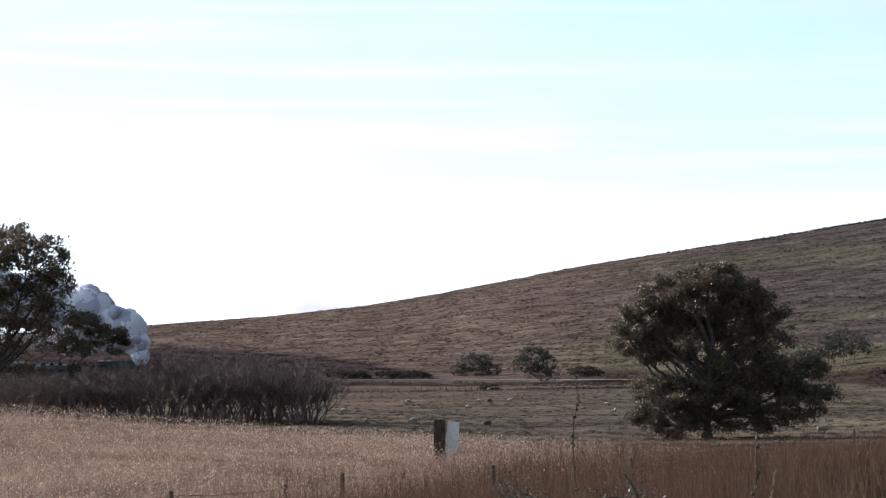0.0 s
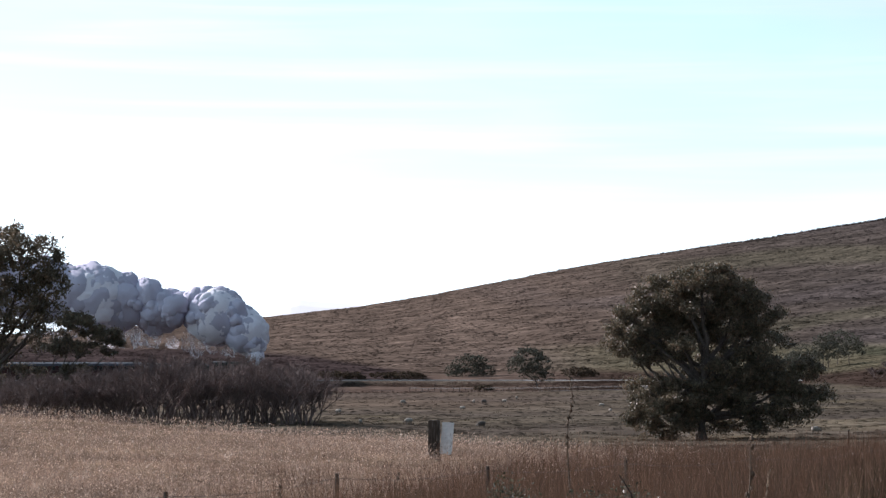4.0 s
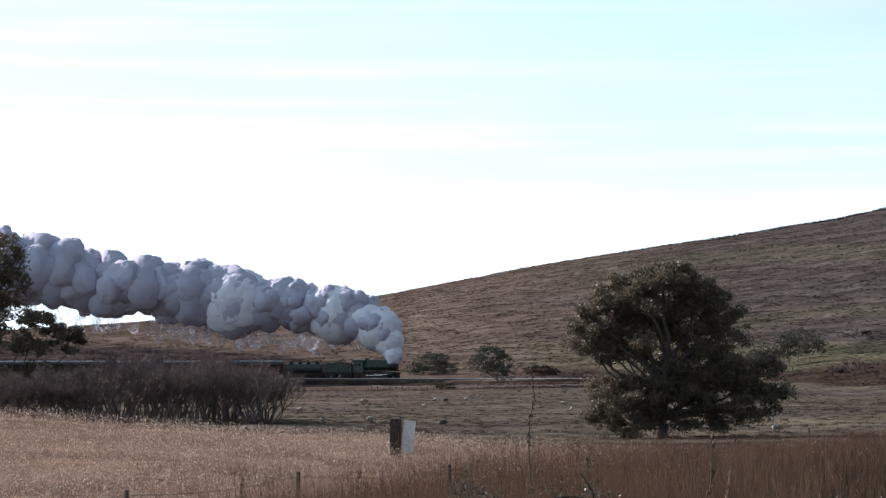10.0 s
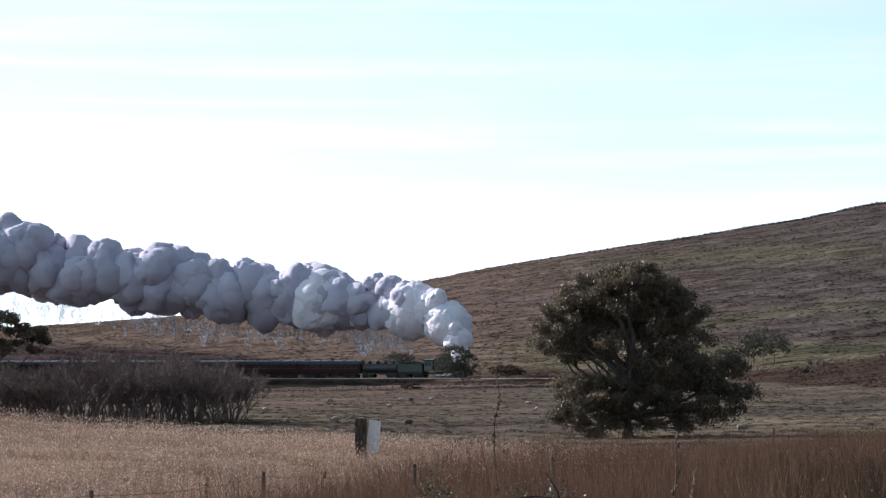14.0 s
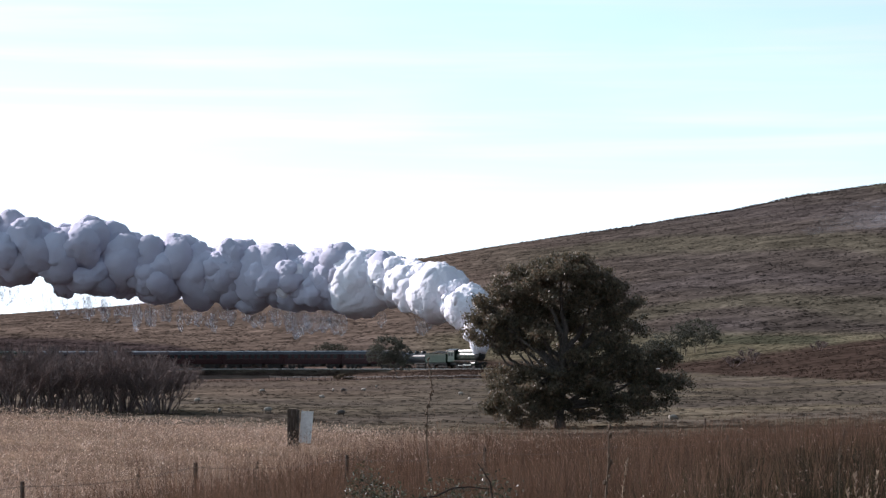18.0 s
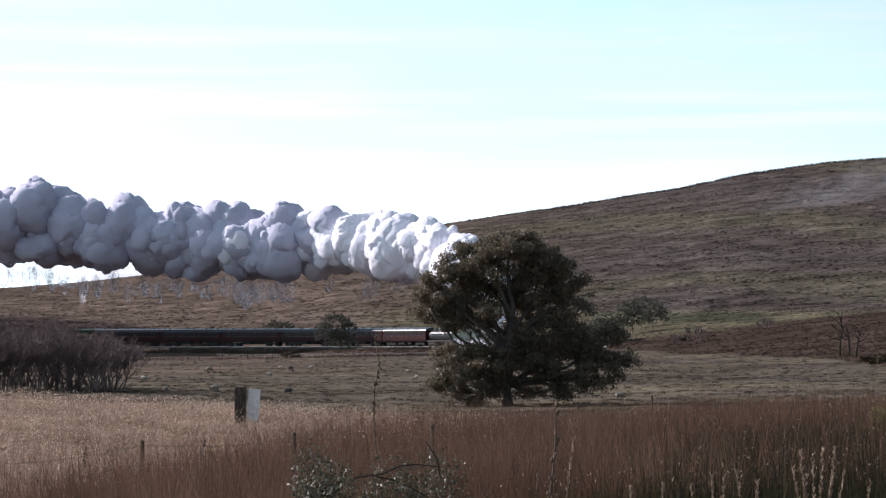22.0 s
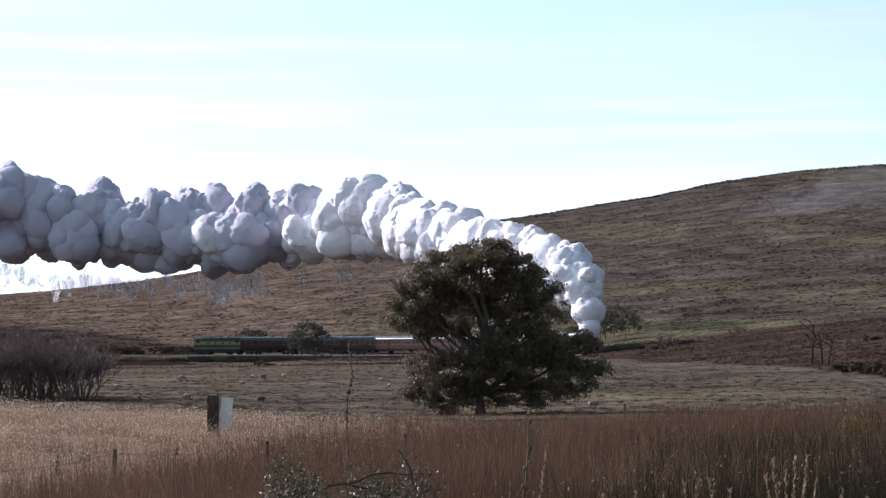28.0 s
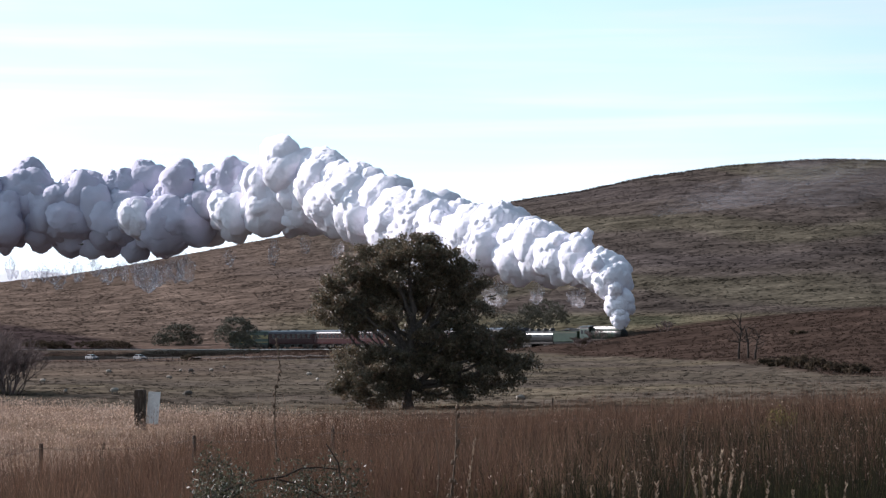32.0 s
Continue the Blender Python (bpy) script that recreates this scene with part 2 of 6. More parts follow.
def ground_z(x, y):
    """Height of the open ground at x, y (arrays)."""
    x, y = np.asarray(x, float), np.asarray(y, float)
    yy = np.maximum(y, 4.0)
    u = np.clip(784 + FOC * x / yy, -900, 2600)
    ks = [k for k, _ in LAND]
    zs = np.array([np.interp(u, U_COLS, row) for _, row in LAND])
    j = np.clip(np.searchsorted(ks, yy) - 1, 0, len(ks) - 2)
    k0, k1 = np.take(ks, j), np.take(ks, j + 1)
    t = np.clip((yy - k0) / (k1 - k0), 0, 1)
    t = 0.6 * t + 0.4 * t * t * (3 - 2 * t)
    z0, z1 = np.take_along_axis(zs, j[None], 0)[0], np.take_along_axis(zs, j[None] + 1, 0)[0]
    z = z0 + (z1 - z0) * t
    top = EYE.z - (np.interp(u, RIDGE_U, RIDGE_V) - HOR) / FOC * RIDGE_Y
    h = np.clip((yy - 600) / (RIDGE_Y - 600), 0, 1)
    rise = h * (1.28 - 0.28 * h)
    z = np.where(yy > 600, zs[-1] + (top - zs[-1]) * rise, z)
    past = np.clip((yy - RIDGE_Y) / 500, 0, 1)
    z = np.where(yy > RIDGE_Y, top * (1 - past) ** 2 - 12 * past, z)
    z = z + np.where(y > 590, 0.35 * wobble(x, y, 28, 3) * smoothstep(600, 680, yy) * (1 - 0.75 * smoothstep(880, 950, yy)), 0)
    z = z + 0.10 * wobble(x, y, 9, 5) * smoothstep(12, 40, yy)
    return z


def ground_at(x, y):
    return float(ground_z(np.array([x]), np.array([y]))[0])


def on_ground(u, y, sink=0.0):
    x = (u - 784) / FOC * y
    return Vector((x, y, float(carved(np.array([x]), np.array([y]))[0]) - sink))


def on_board(u, v, y0=20.0, y1=1000.0):
    """Where the line of sight through a bearing and level first meets the ground."""
    y = np.arange(y0, y1, 0.5)
    x = (u - 784) / FOC * y
    hit = carved(x, y.copy()) >= EYE.z - (v - HOR) / FOC * y
    i = int(np.argmax(hit))
    return Vector((x[i], y[i], float(carved(x[i:i + 1], y[i:i + 1])[0])))


def carved(x, y):
    """The ground with the bed of the line cut into it."""
    z = ground_z(x, y)
    near = (y > 380) & (y < 620)
    if near.any():
        xs, ys = x[near], y[near]
        pts = LINE[::3]
        d2 = np.full(len(xs), 1e9)
        zt = np.zeros(len(xs))
        for px, py in pts:
            q = (xs - px) ** 2 + (ys - py) ** 2
            best = q < d2
            d2, zt = np.where(best, q, d2), np.where(best, rail_z(py) - 0.75, zt)
        w = 1 - smoothstep(3.4, 7.5, np.sqrt(d2))
        z[near] = z[near] + (np.minimum(zt, z[near]) - z[near]) * w
    return z


def cover(x, y, z):
    """Colour of the ground at a place: straw paddock, grazed valley, rank russet banks, brown hill with green flushes.
    Zones fit the camera's view; some shadow and haze is painted in.
    """
    x, y, z = (np.asarray(a, float) for a in (x, y, z))
    yy = np.maximum(y, 4)
    u, v = 784 + FOC * x / yy, HOR + (EYE.z - z) / yy * FOC

    def mix(a, c, w):
        return a * (1 - w[:, None]) + np.array(c) * w[:, None]

    n1, n2 = wobble(x, y, 45, 31), wobble(x, y, 11, 32)
    col = np.tile(np.array((0.200, 0.140, 0.098)), (len(x), 1))
    near = smoothstep(800, 1150, u + 40 * n2)
    col = mix(col, (0.085, 0.055, 0.036), near * (yy < 135))
    valley = smoothstep(118, 140, yy)
    col = mix(col, (0.098, 0.084, 0.056), valley)
    col = mix(col, (0.104, 0.088, 0.050), valley * smoothstep(0.0, 0.9, n1 + 0.4 * n2) * 0.6)
    col = mix(col, (0.118, 0.092, 0.061), valley * smoothstep(1150, 800, u) * smoothstep(230, 290, yy) * 0.8)
    col = mix(col, (0.068, 0.056, 0.046), valley * smoothstep(0.15, 0.9, np.sin(v * 0.20 + 1.5 * wobble(u, v * 3, 500, 37)) + 0.3 * n2) * 0.3)
    bank = smoothstep(-6, 6, yy - np.interp(u, [-500, 500, 1000, 1180, 1470, 1620, 1850, 2016, 2400], [408, 408, 408, 392, 372, 330, 265, 228, 190]))
    col = mix(col, (0.053, 0.038, 0.026), bank)
    col = mix(col, (0.100, 0.074, 0.051), bank * smoothstep(1120, 960, u))
    hill = smoothstep(560, 600, yy - smoothstep(1000, 1500, u) * -90)
    brown = mix(np.tile(np.array((0.119, 0.091, 0.062)), (len(x), 1)), (0.067, 0.058, 0.044), smoothstep(900, 1700, u + (640 - v)) * 0.9)
    band = np.sin(v * 0.055 + 1.3 * wobble(u, v * 4, 700, 36) + u * 0.0011)
    brown = mix(brown, (0.095, 0.088, 0.052), smoothstep(0.35, 0.95, band) * smoothstep(1000, 1350, u) * 0.6)
    brown = mix(brown, (0.070, 0.060, 0.050), smoothstep(0.35, 1.0, -band + 0.3 * n1) * smoothstep(650, 1300, u) * 0.5)
    brown = mix(brown, (0.125, 0.114, 0.062), smoothstep(600, 618, v) * smoothstep(900, 1150, u) * 0.8)
    col = col * (1 - hill[:, None]) + brown * hill[:, None]
    # dark olive swath across the flat
    dark_swath = smoothstep(610, 615, v) * smoothstep(631, 625, v) * smoothstep(1480, 1560, u) * smoothstep(1780, 1700, u)
    col = mix(col, (0.050, 0.052, 0.030), dark_swath * (yy > 400) * 0.85)
    # foot of the hill: rank grass with the plume's shadow put into its dark
    foot = smoothstep(-5, 5, v - np.interp(u, [-900, 380, 560, 660, 740, 800], [600, 617, 629, 645, 658, 676])) * smoothstep(820, 740, u)
    col = mix(col, (0.046, 0.035, 0.030), foot * (yy > 545) * 0.9)
    lines = hill * (0.22 * wobble(x * 0.22, y, 15, 38) + 0.12 * wobble(x * 0.3, y, 6, 39))
    # bluer past the paddock: haze of distance put into the ground's colour
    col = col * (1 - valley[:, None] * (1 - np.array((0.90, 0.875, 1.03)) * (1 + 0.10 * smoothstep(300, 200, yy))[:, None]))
    return col * np.clip(1 + 0.10 * n1 + 0.10 * n2 + lines, 0.5, 1.6)[:, None]


def paint_cover(me, xyz):
    a = me.attributes.new("cover", "FLOAT_COLOR", "POINT")
    c = np.ones((len(xyz), 4), np.float32)
    c[:, :3] = np.clip(cover(xyz[:, 0], xyz[:, 1], xyz[:, 2]), 0.01, 1)
    a.data.foreach_set("color", c.ravel())


def cover_material(name, spread, bump, translucent=0.0):
    """Ground plants in the colours of cover(), broken by noise at two scales."""
    m = bpy.data.materials.new(name)
    m.use_nodes = True
    nt = m.node_tree
    N, L = nt.nodes.new, nt.links.new
    b = nt.nodes["Principled BSDF"]
    b.inputs["Roughness"].default_value, b.inputs["Specular IOR Level"].default_value = 1.0, 0.0
    at_, g, h = N("ShaderNodeAttribute"), N("ShaderNodeNewGeometry"), N("ShaderNodeHueSaturation")
    at_.attribute_name = "cover"
    mp = N("ShaderNodeMapping")
    mp.inputs["Scale"].default_value = (0.55, 1.0, 1.0)
    L(g.outputs["Position"], mp.inputs["Vector"])
    total = None
    for s, k in ((0.06, 0.4), (0.24, 0.55), (1.1, 0.75)):
        n, r = N("ShaderNodeTexNoise"), N("ShaderNodeMapRange")
        n.inputs["Scale"].default_value, n.inputs["Detail"].default_value = s, 6.0
        L(mp.outputs[0], n.inputs["Vector"])
        L(n.outputs["Fac"], r.inputs["Value"])
        r.inputs["From Min"].default_value, r.inputs["From Max"].default_value = 0.3, 0.7
        r.inputs["To Min"].default_value, r.inputs["To Max"].default_value = 1 - k / 2, 1 + k / 2
        if total is None:
            total = r.outputs[0]
        else:
            x = N("ShaderNodeMath")
            x.operation = "MULTIPLY"
            L(total, x.inputs[0])
            L(r.outputs[0], x.inputs[1])
            total = x.outputs[0]
    if spread:
        r, x = N("ShaderNodeMapRange"), N("ShaderNodeMath")
        L(g.outputs["Random Per Island"], r.inputs["Value"])
        r.inputs["To Min"].default_value, r.inputs["To Max"].default_value = 1 - spread, 1 + spread
        x.operation = "MULTIPLY"
        L(total, x.inputs[0])
        L(r.outputs[0], x.inputs[1])
        total = x.outputs[0]
    L(total, h.inputs["Value"])
    L(at_.outputs["Color"], h.inputs["Color"])
    L(h.outputs[0], b.inputs["Base Color"])
    if bump:
        n, bp = N("ShaderNodeTexNoise"), N("ShaderNodeBump")
        n.inputs["Scale"].default_value, n.inputs["Detail"].default_value = 0.30, 7.0
        L(mp.outputs[0], n.inputs["Vector"])
        L(n.outputs["Fac"], bp.inputs["Height"])
        bp.inputs["Distance"].default_value = bump
        L(bp.outputs[0], b.inputs["Normal"])
    if translucent:
        t, x = N("ShaderNodeBsdfTranslucent"), N("ShaderNodeMixShader")
        L(h.outputs[0], t.inputs["Color"])
        x.inputs[0].default_value = translucent
        L(b.outputs[0], x.inputs[1])
        L(t.outputs[0], x.inputs[2])
        L(x.outputs[0], nt.nodes["Material Output"].inputs["Surface"])
    return m


M_GROUND = cover_material("dry_pasture", 0, 0.75)


def build_ground():
    a = np.concatenate([np.linspace(-180, -24, 40, endpoint=False), np.linspace(-24, -11.5, 30, endpoint=False),
                        np.linspace(-11.5, 19, 420, endpoint=False), np.linspace(19, 32, 30, endpoint=False), np.linspace(32, 180, 38)])
    r = [0.0]
    step = 0.8
    while r[-1] < 4700:
        rr = r[-1]
        step = 1.0 if rr < 40 else 1.6 if rr < 120 else 3.0 if rr < 370 else 1.6 if rr < 600 else 3.4 if rr < 1000 else 120
        r.append(rr + step)
    r = np.array(r)
    R, A = np.meshgrid(r, np.radians(a), indexing="ij")
    X, Y = R * np.sin(A), R * np.cos(A)
    Z = carved(X.ravel(), Y.ravel()).reshape(X.shape)
    side = smoothstep(30, 75, np.abs(np.degrees(A)))
    Z = Z * (1 - side) + (-0.0) * side
    nr, na = X.shape
    i = np.arange(nr - 1)[:, None] * na + np.arange(na - 1)[None]
    i = i.ravel()
    faces = np.stack([i, i + 1, i + na + 1, i + na], 1)[:, ::-1]
    xyz = np.stack([X.ravel(), Y.ravel(), Z.ravel()], 1)
    me = fast_mesh("ground", xyz, faces, M_GROUND, smooth=True)
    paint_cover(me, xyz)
    return tagged(new("ground", me), "dry winter pasture rolling from a road verge up to a bare hill", "ground", kind="structure")


build_ground()


# ---------------------------------------------------------------- plants
M_BARK = material("pale_bark", (0.095, 0.078, 0.067), (0.055, 0.046, 0.040), (0.155, 0.13, 0.115), scale=2.5, rough=0.9, bump=0.02, stretch=(1, 1, .25))
M_LEAF = material("gum_leaf", (0.136, 0.114, 0.076), (0.096, 0.086, 0.058), (0.220, 0.145, 0.096), scale=0.45, rough=0.42, per="island", spec=0.34,
                  translucent=0.33, spread=0.5)
# lightened leaf for far bushes and trees, haze put into its colour
M_LEAF_GREY = material("grey_green_leaf", (0.108, 0.104, 0.082), (0.080, 0.079, 0.063), (0.145, 0.135, 0.105), scale=0.6, rough=0.8, per="island", spec=0.05,
                       translucent=0.12, spread=0.4)
M_RANK = material("rank_brush_leaf", (0.072, 0.056, 0.040), (0.052, 0.041, 0.030), (0.10, 0.076, 0.055), scale=0.6, rough=0.9, per="island", spec=0.02, translucent=0.2, spread=0.35)
M_TWIG = material("bare_twig", (0.166, 0.122, 0.113), (0.116, 0.085, 0.080), (0.23, 0.175, 0.155), scale=1.5, rough=0.9, per="island", spread=0.4)
M_DEAD = material("dead_wood", (0.045, 0.037, 0.033), (0.03, 0.025, 0.023), (0.09, 0.08, 0.07), scale=2, rough=1.0, spec=0.0)


def leaf_cloud(rng, blobs, count, size, clump=0.35, droop=0.5):
    """Leaves in flattened sprays over a crown of ellipsoid masses; blobs: (centre, radii, weight)."""
    w = np.array([b[2] * b[1][0] * b[1][2] for b in blobs])
    w = w / w.sum()
    pos = []
    for (c, r, _), share in zip(blobs, w):
        n = int(count * share)
        k = max(9, int(3.9 * r[0] * r[2] / clump ** 2))
        d = rng.normal(size=(k, 3))
        d /= np.linalg.norm(d, axis=1)[:, None]
        d[:, 2] = np.where(d[:, 2] < -0.78, -d[:, 2] * 0.7, d[:, 2])
        rad = rng.uniform(0.30, 1.0, size=(k, 1)) ** 0.5
        cc = np.array(c) + d * rad * np.array(r)
        sz = rng.uniform(0.45, 1.25, size=k) * clump
        i = rng.choice(k, n, p=sz ** 2 / (sz ** 2).sum())
        g = rng.normal(size=(n, 3))
        g = g / np.linalg.norm(g, axis=1)[:, None] * rng.uniform(0, 1, (n, 1)) ** 0.42 * np.array((1, 1, 0.62))
        stray = rng.uniform(size=(n, 1)) < 0.12
        pos.append(cc[i] + g * sz[i][:, None] * np.where(stray, 1.7, 1.0))
    p = np.concatenate(pos)
    n = len(p)
    a = rng.normal(size=(n, 3))
    a[:, 2] -= droop
    a /= np.linalg.norm(a, axis=1)[:, None]
    b = np.cross(a, rng.normal(size=(n, 3)))
    b /= np.linalg.norm(b, axis=1)[:, None]
    s = size * rng.uniform(0.6, 1.5, size=(n, 1))
    v = np.stack([p - a * s, p + b * s * 0.42, p + a * s, p - b * s * 0.42], 1).reshape(-1, 3)
    return v, np.arange(4 * n).reshape(n, 4)


def bend(rng, a, b, n=6, sag=0.12):
    a, b = Vector(a), Vector(b)
    L = (b - a).length
    off = Vector(rng.uniform(-1, 1, 3)) * L * sag
    return [a.lerp(b, i / n) + off * math.sin(math.pi * i / n) + Vector(rng.uniform(-1, 1, 3)) * L * 0.02 * (0 < i < n) for i in range(n + 1)]


def leafy_tree(base, blobs, fork, count, leaf, label, trunk_r=0.45, seed=1, mat=None, clump=0.35, name="tree", stems=1, twigs=5, group=""):
    """A tree with tapered trunk and limbs and a crown of leaf clumps. blobs lie relative to the base."""
    rng = np.random.RandomState(seed)
    ob = thing(name, Matrix.Translation(base), label, "tree" if name != "bush" else "bush", group)
    g = Geo()
    fork = Vector(fork)
    for s in range(stems):
        foot = Vector((rng.uniform(-.5, .5) * (stems > 1) * 2, rng.uniform(-.5, .5) * (stems > 1), -0.3))
        g.tube(bend(rng, foot, fork, 6, 0.05), [trunk_r * (1.35 if i == 0 else 1.0 - 0.07 * i) for i in range(7)], 9)
    for c, r, _ in blobs:
        c = Vector(c)
        rise = min(max(c.z * 0.62 - abs(c.x) * 0.3, fork.z * 0.22), fork.z - 0.2)
        limb = bend(rng, fork * (rise / fork.z), c, 7, 0.13)
        r0 = trunk_r * 0.5
        g.tube(limb, [r0 * (1 - 0.115 * i) for i in range(8)], 6, False)
        for _ in range(twigs):
            d = Vector(rng.normal(size=3)).normalized()
            tip = c + Vector((d.x * r[0], d.y * r[1], abs(d.z) * r[2])) * 0.85
            st = limb[rng.randint(4, 8)]
            g.tube(bend(rng, st, tip, 4, 0.12), [r0 * 0.28, r0 * 0.2, r0 * 0.14, r0 * 0.1, r0 * 0.05], 5, False)
    part("trunk", g, M_BARK, ob, "pale forked trunk and limbs", smooth=True)
    v, f = leaf_cloud(rng, blobs, count, leaf, clump)
    part("crown", fast_mesh("crown", v, f, mat or M_LEAF), None, ob, "clumped olive foliage")
    return ob


def crown_from(board, u0, v0, y, depth=0.85):
    """Crown masses shaped to fit the camera's starting view: (u, v, half width, half height, weight[, depth shift]),
    about a foot at u0, v0.
    """
    k = y / FOC
    return [(((u - u0) * k, (rest[0] if rest else 0) * k, (v0 - v) * k), (a * k, a * k * depth, b * k), w) for u, v, a, b, w, *rest in board]


BIG = [(1255, 494, 70, 32, 1.0), (1195, 514, 58, 38, 1.0), (1312, 522, 48, 40, 1.0), (1150, 554, 52, 36, 1.0), (1228, 555, 74, 42, .9, 60), (1298, 568, 58, 40, 1.0, 30), (1250, 530, 80, 36, .8),
       (1104, 588, 30, 24, .8), (1176, 600, 54, 28, .7), (1200, 625, 40, 18, .4, 30), (1342, 562, 38, 38, .9), (1386, 560, 26, 24, .4), (1276, 612, 64, 32, .7, 70), (1340, 606, 46, 26, .6),
       (1300, 652, 58, 36, 1.0), (1366, 655, 58, 34, 1.0), (1420, 672, 40, 30, 1.0), (1346, 698, 78, 42, 1.1), (1430, 706, 34, 28, 1.0), (1470, 695, 14, 18, .7), (1288, 716, 54, 38, 1.1), (1420, 734, 26, 14, .6), (1370, 738, 50, 18, .7),
       (1212, 690, 42, 28, 1.0, -40), (1165, 704, 42, 32, 1.0, -30), (1198, 735, 58, 32, 1.2, -30), (1142, 742, 32, 28, .9), (1125, 684, 14, 16, .6), (1170, 764, 46, 12, .8), (1262, 752, 58, 18, .7, 40), (1320, 752, 50, 14, .6), (1235, 650, 34, 20, .5, 50), (1215, 612, 36, 20, .5, -50), (1160, 630, 26, 14, .4), (1250, 585, 40, 26, .45, 60), (1152, 612, 38, 24, .8), (1122, 570, 34, 30, .9), (1190, 560, 50, 40, .8, 40), (1128, 614, 34, 22, 1.0), (1178, 626, 42, 18, 1.0), (1218, 622, 26, 18, .8, 30), (1168, 684, 40, 22, 1.0), (1440, 654, 28, 24, 1.0), (1384, 600, 30, 18, .6)]
leafy_tree(on_ground(1252, 160, 0.1), crown_from(BIG, 1252, 778, 160), (0.35, 0, 6.6), 180000, 0.082,
           "large spreading gum tree with dark olive crown in the paddock", 0.34, 3, clump=0.60)
LEFT = [(-20, 412, 98, 52, 1), (46, 430, 76, 52, 1), (92, 488, 52, 46, 0.9), (20, 520, 80, 60, 1.1), (-60, 520, 90, 80, 1), (60, 570, 55, 30, 0.6), (-10, 600, 60, 30, 0.5),
        (104, 456, 30, 34, .8), (100, 524, 22, 24, .6), (65, 640, 32, 24, .8), (78, 670, 24, 18, .7), (10, 670, 45, 34, 0.8), (-60, 650, 60, 50, 0.8), (-120, 480, 80, 70, 1)]
leafy_tree(on_ground(-20, 205, 0.1), crown_from(LEFT, -20, 718, 205), (0.6, 0, 4.2), 52000, 0.125,
           "tall gum tree with open dark crown beside bare scrub", 0.4, 5, clump=0.62)
LEFT2 = [(148, 550, 44, 22, 1), (192, 570, 38, 22, 1), (162, 592, 38, 18, .5), (216, 590, 20, 14, .8), (124, 590, 24, 22, .8), (118, 650, 20, 16, 1), (146, 632, 24, 18, .5), (130, 678, 18, 12, .5), (92, 690, 14, 10, .4)]
leafy_tree(on_ground(98, 200, 0.1), crown_from(LEFT2, 98, 722, 200), (0.1, 0, 2.6), 15000, 0.10,
           "small leaning gum tree with thin trunk and sparse crown", 0.15, 8, clump=0.5)


def bare_shrub_meshes(seed, h=5.2, spread=2.4, stems=9):
    """A many-stemmed leafless shrub: stems fan out and fork twice, ending in a haze of twigs."""
    rng = np.random.RandomState(seed)
    g, tw = Geo(), []

    def shoot(p, d, length, r, level):
        d = d.normalized()
        q = p + d * length
        path = bend(rng, p, q, 3, 0.10)
        g.tube(path, [r, r * .88, r * .76, r * .62], 5 if level == 0 else 4, False)
        if level < 2:
            for _ in range(3):
                e = path[rng.randint(2, 4)]
                side = Vector((rng.normal(), rng.normal(), rng.normal() * .3)) * 0.42
                shoot(e, d + side + Vector((0, 0, 0.12)), length * rng.uniform(.55, .85), r * .56, level + 1)
        if level > 0:
            for _ in range(60 if level == 2 else 16):
                e = path[rng.randint(0, 3)].lerp(q, rng.uniform())
                t = (d * 0.8 + Vector(rng.normal(size=3)) * 0.55 + Vector((0, 0, .2))).normalized() * rng.uniform(.06, .20) * h * .6
                tw.append((e, e + t))

    for i in range(stems):
        a, f = 6.283 * (i + rng.uniform(0, .8)) / stems, rng.uniform(.1, 1)
        tilt = f * spread / h * 1.5
        shoot(Vector((math.cos(a) * f * .5, math.sin(a) * f * .5, -0.2)), Vector((math.cos(a) * tilt, math.sin(a) * tilt, 1)), h * rng.uniform(.36, .46), 0.060 * h / 5.2, 0)
    p = np.array([t[0] for t in tw])
    q = np.array([t[1] for t in tw])
    side = rng.normal(size=p.shape)
    side /= np.linalg.norm(side, axis=1)[:, None]
    v = np.stack([p - side * 0.010, p + side * 0.010, q + side * 0.004, q - side * 0.004], 1).reshape(-1, 3)
    return mesh_of("stems", g, M_TWIG), fast_mesh("twigs", v, np.arange(len(v)).reshape(-1, 4), M_TWIG)


def build_scrub():
    kinds = [bare_shrub_meshes(s) for s in (11, 12, 13, 14)]
    rng = np.random.RandomState(4)
    firsts = {}
    for row, (y, n) in enumerate(((192, 15), (200, 15), (209, 14))):
        for i in range(n):
            u = 5 + (565 - 14 * row) * (i + rng.uniform(0.2, 0.8)) / n
            top = np.interp(u, [0, 120, 200, 265, 330, 420, 482, 530, 565, 605], [655, 650, 642, 632, 625, 621, 625, 640, 657, 690]) + rng.uniform(-1, 7)
            b = on_ground(u, y + rng.uniform(-3, 3), 0.05)
            h = EYE.z - (top - HOR) / FOC * b.y - b.z
            k = rng.randint(4)
            m = Matrix.Translation(b) @ Matrix.Rotation(rng.uniform(0, 6.28), 4, "Z") @ Matrix.Diagonal((1.05, 1.05, h / 5.0, 1))
            ob = thing("bare_shrub", m, "leafless grey-brown willow shrub in a dense thicket", "shrub", "thicket of bare shrubs")
            part("stem_tangle", kinds[k][0], None, ob)["kind"] = "stuff"
            part("twig_tangle", kinds[k][1], None, ob, "fine bare twigs")["kind"] = "stuff"


build_scrub()
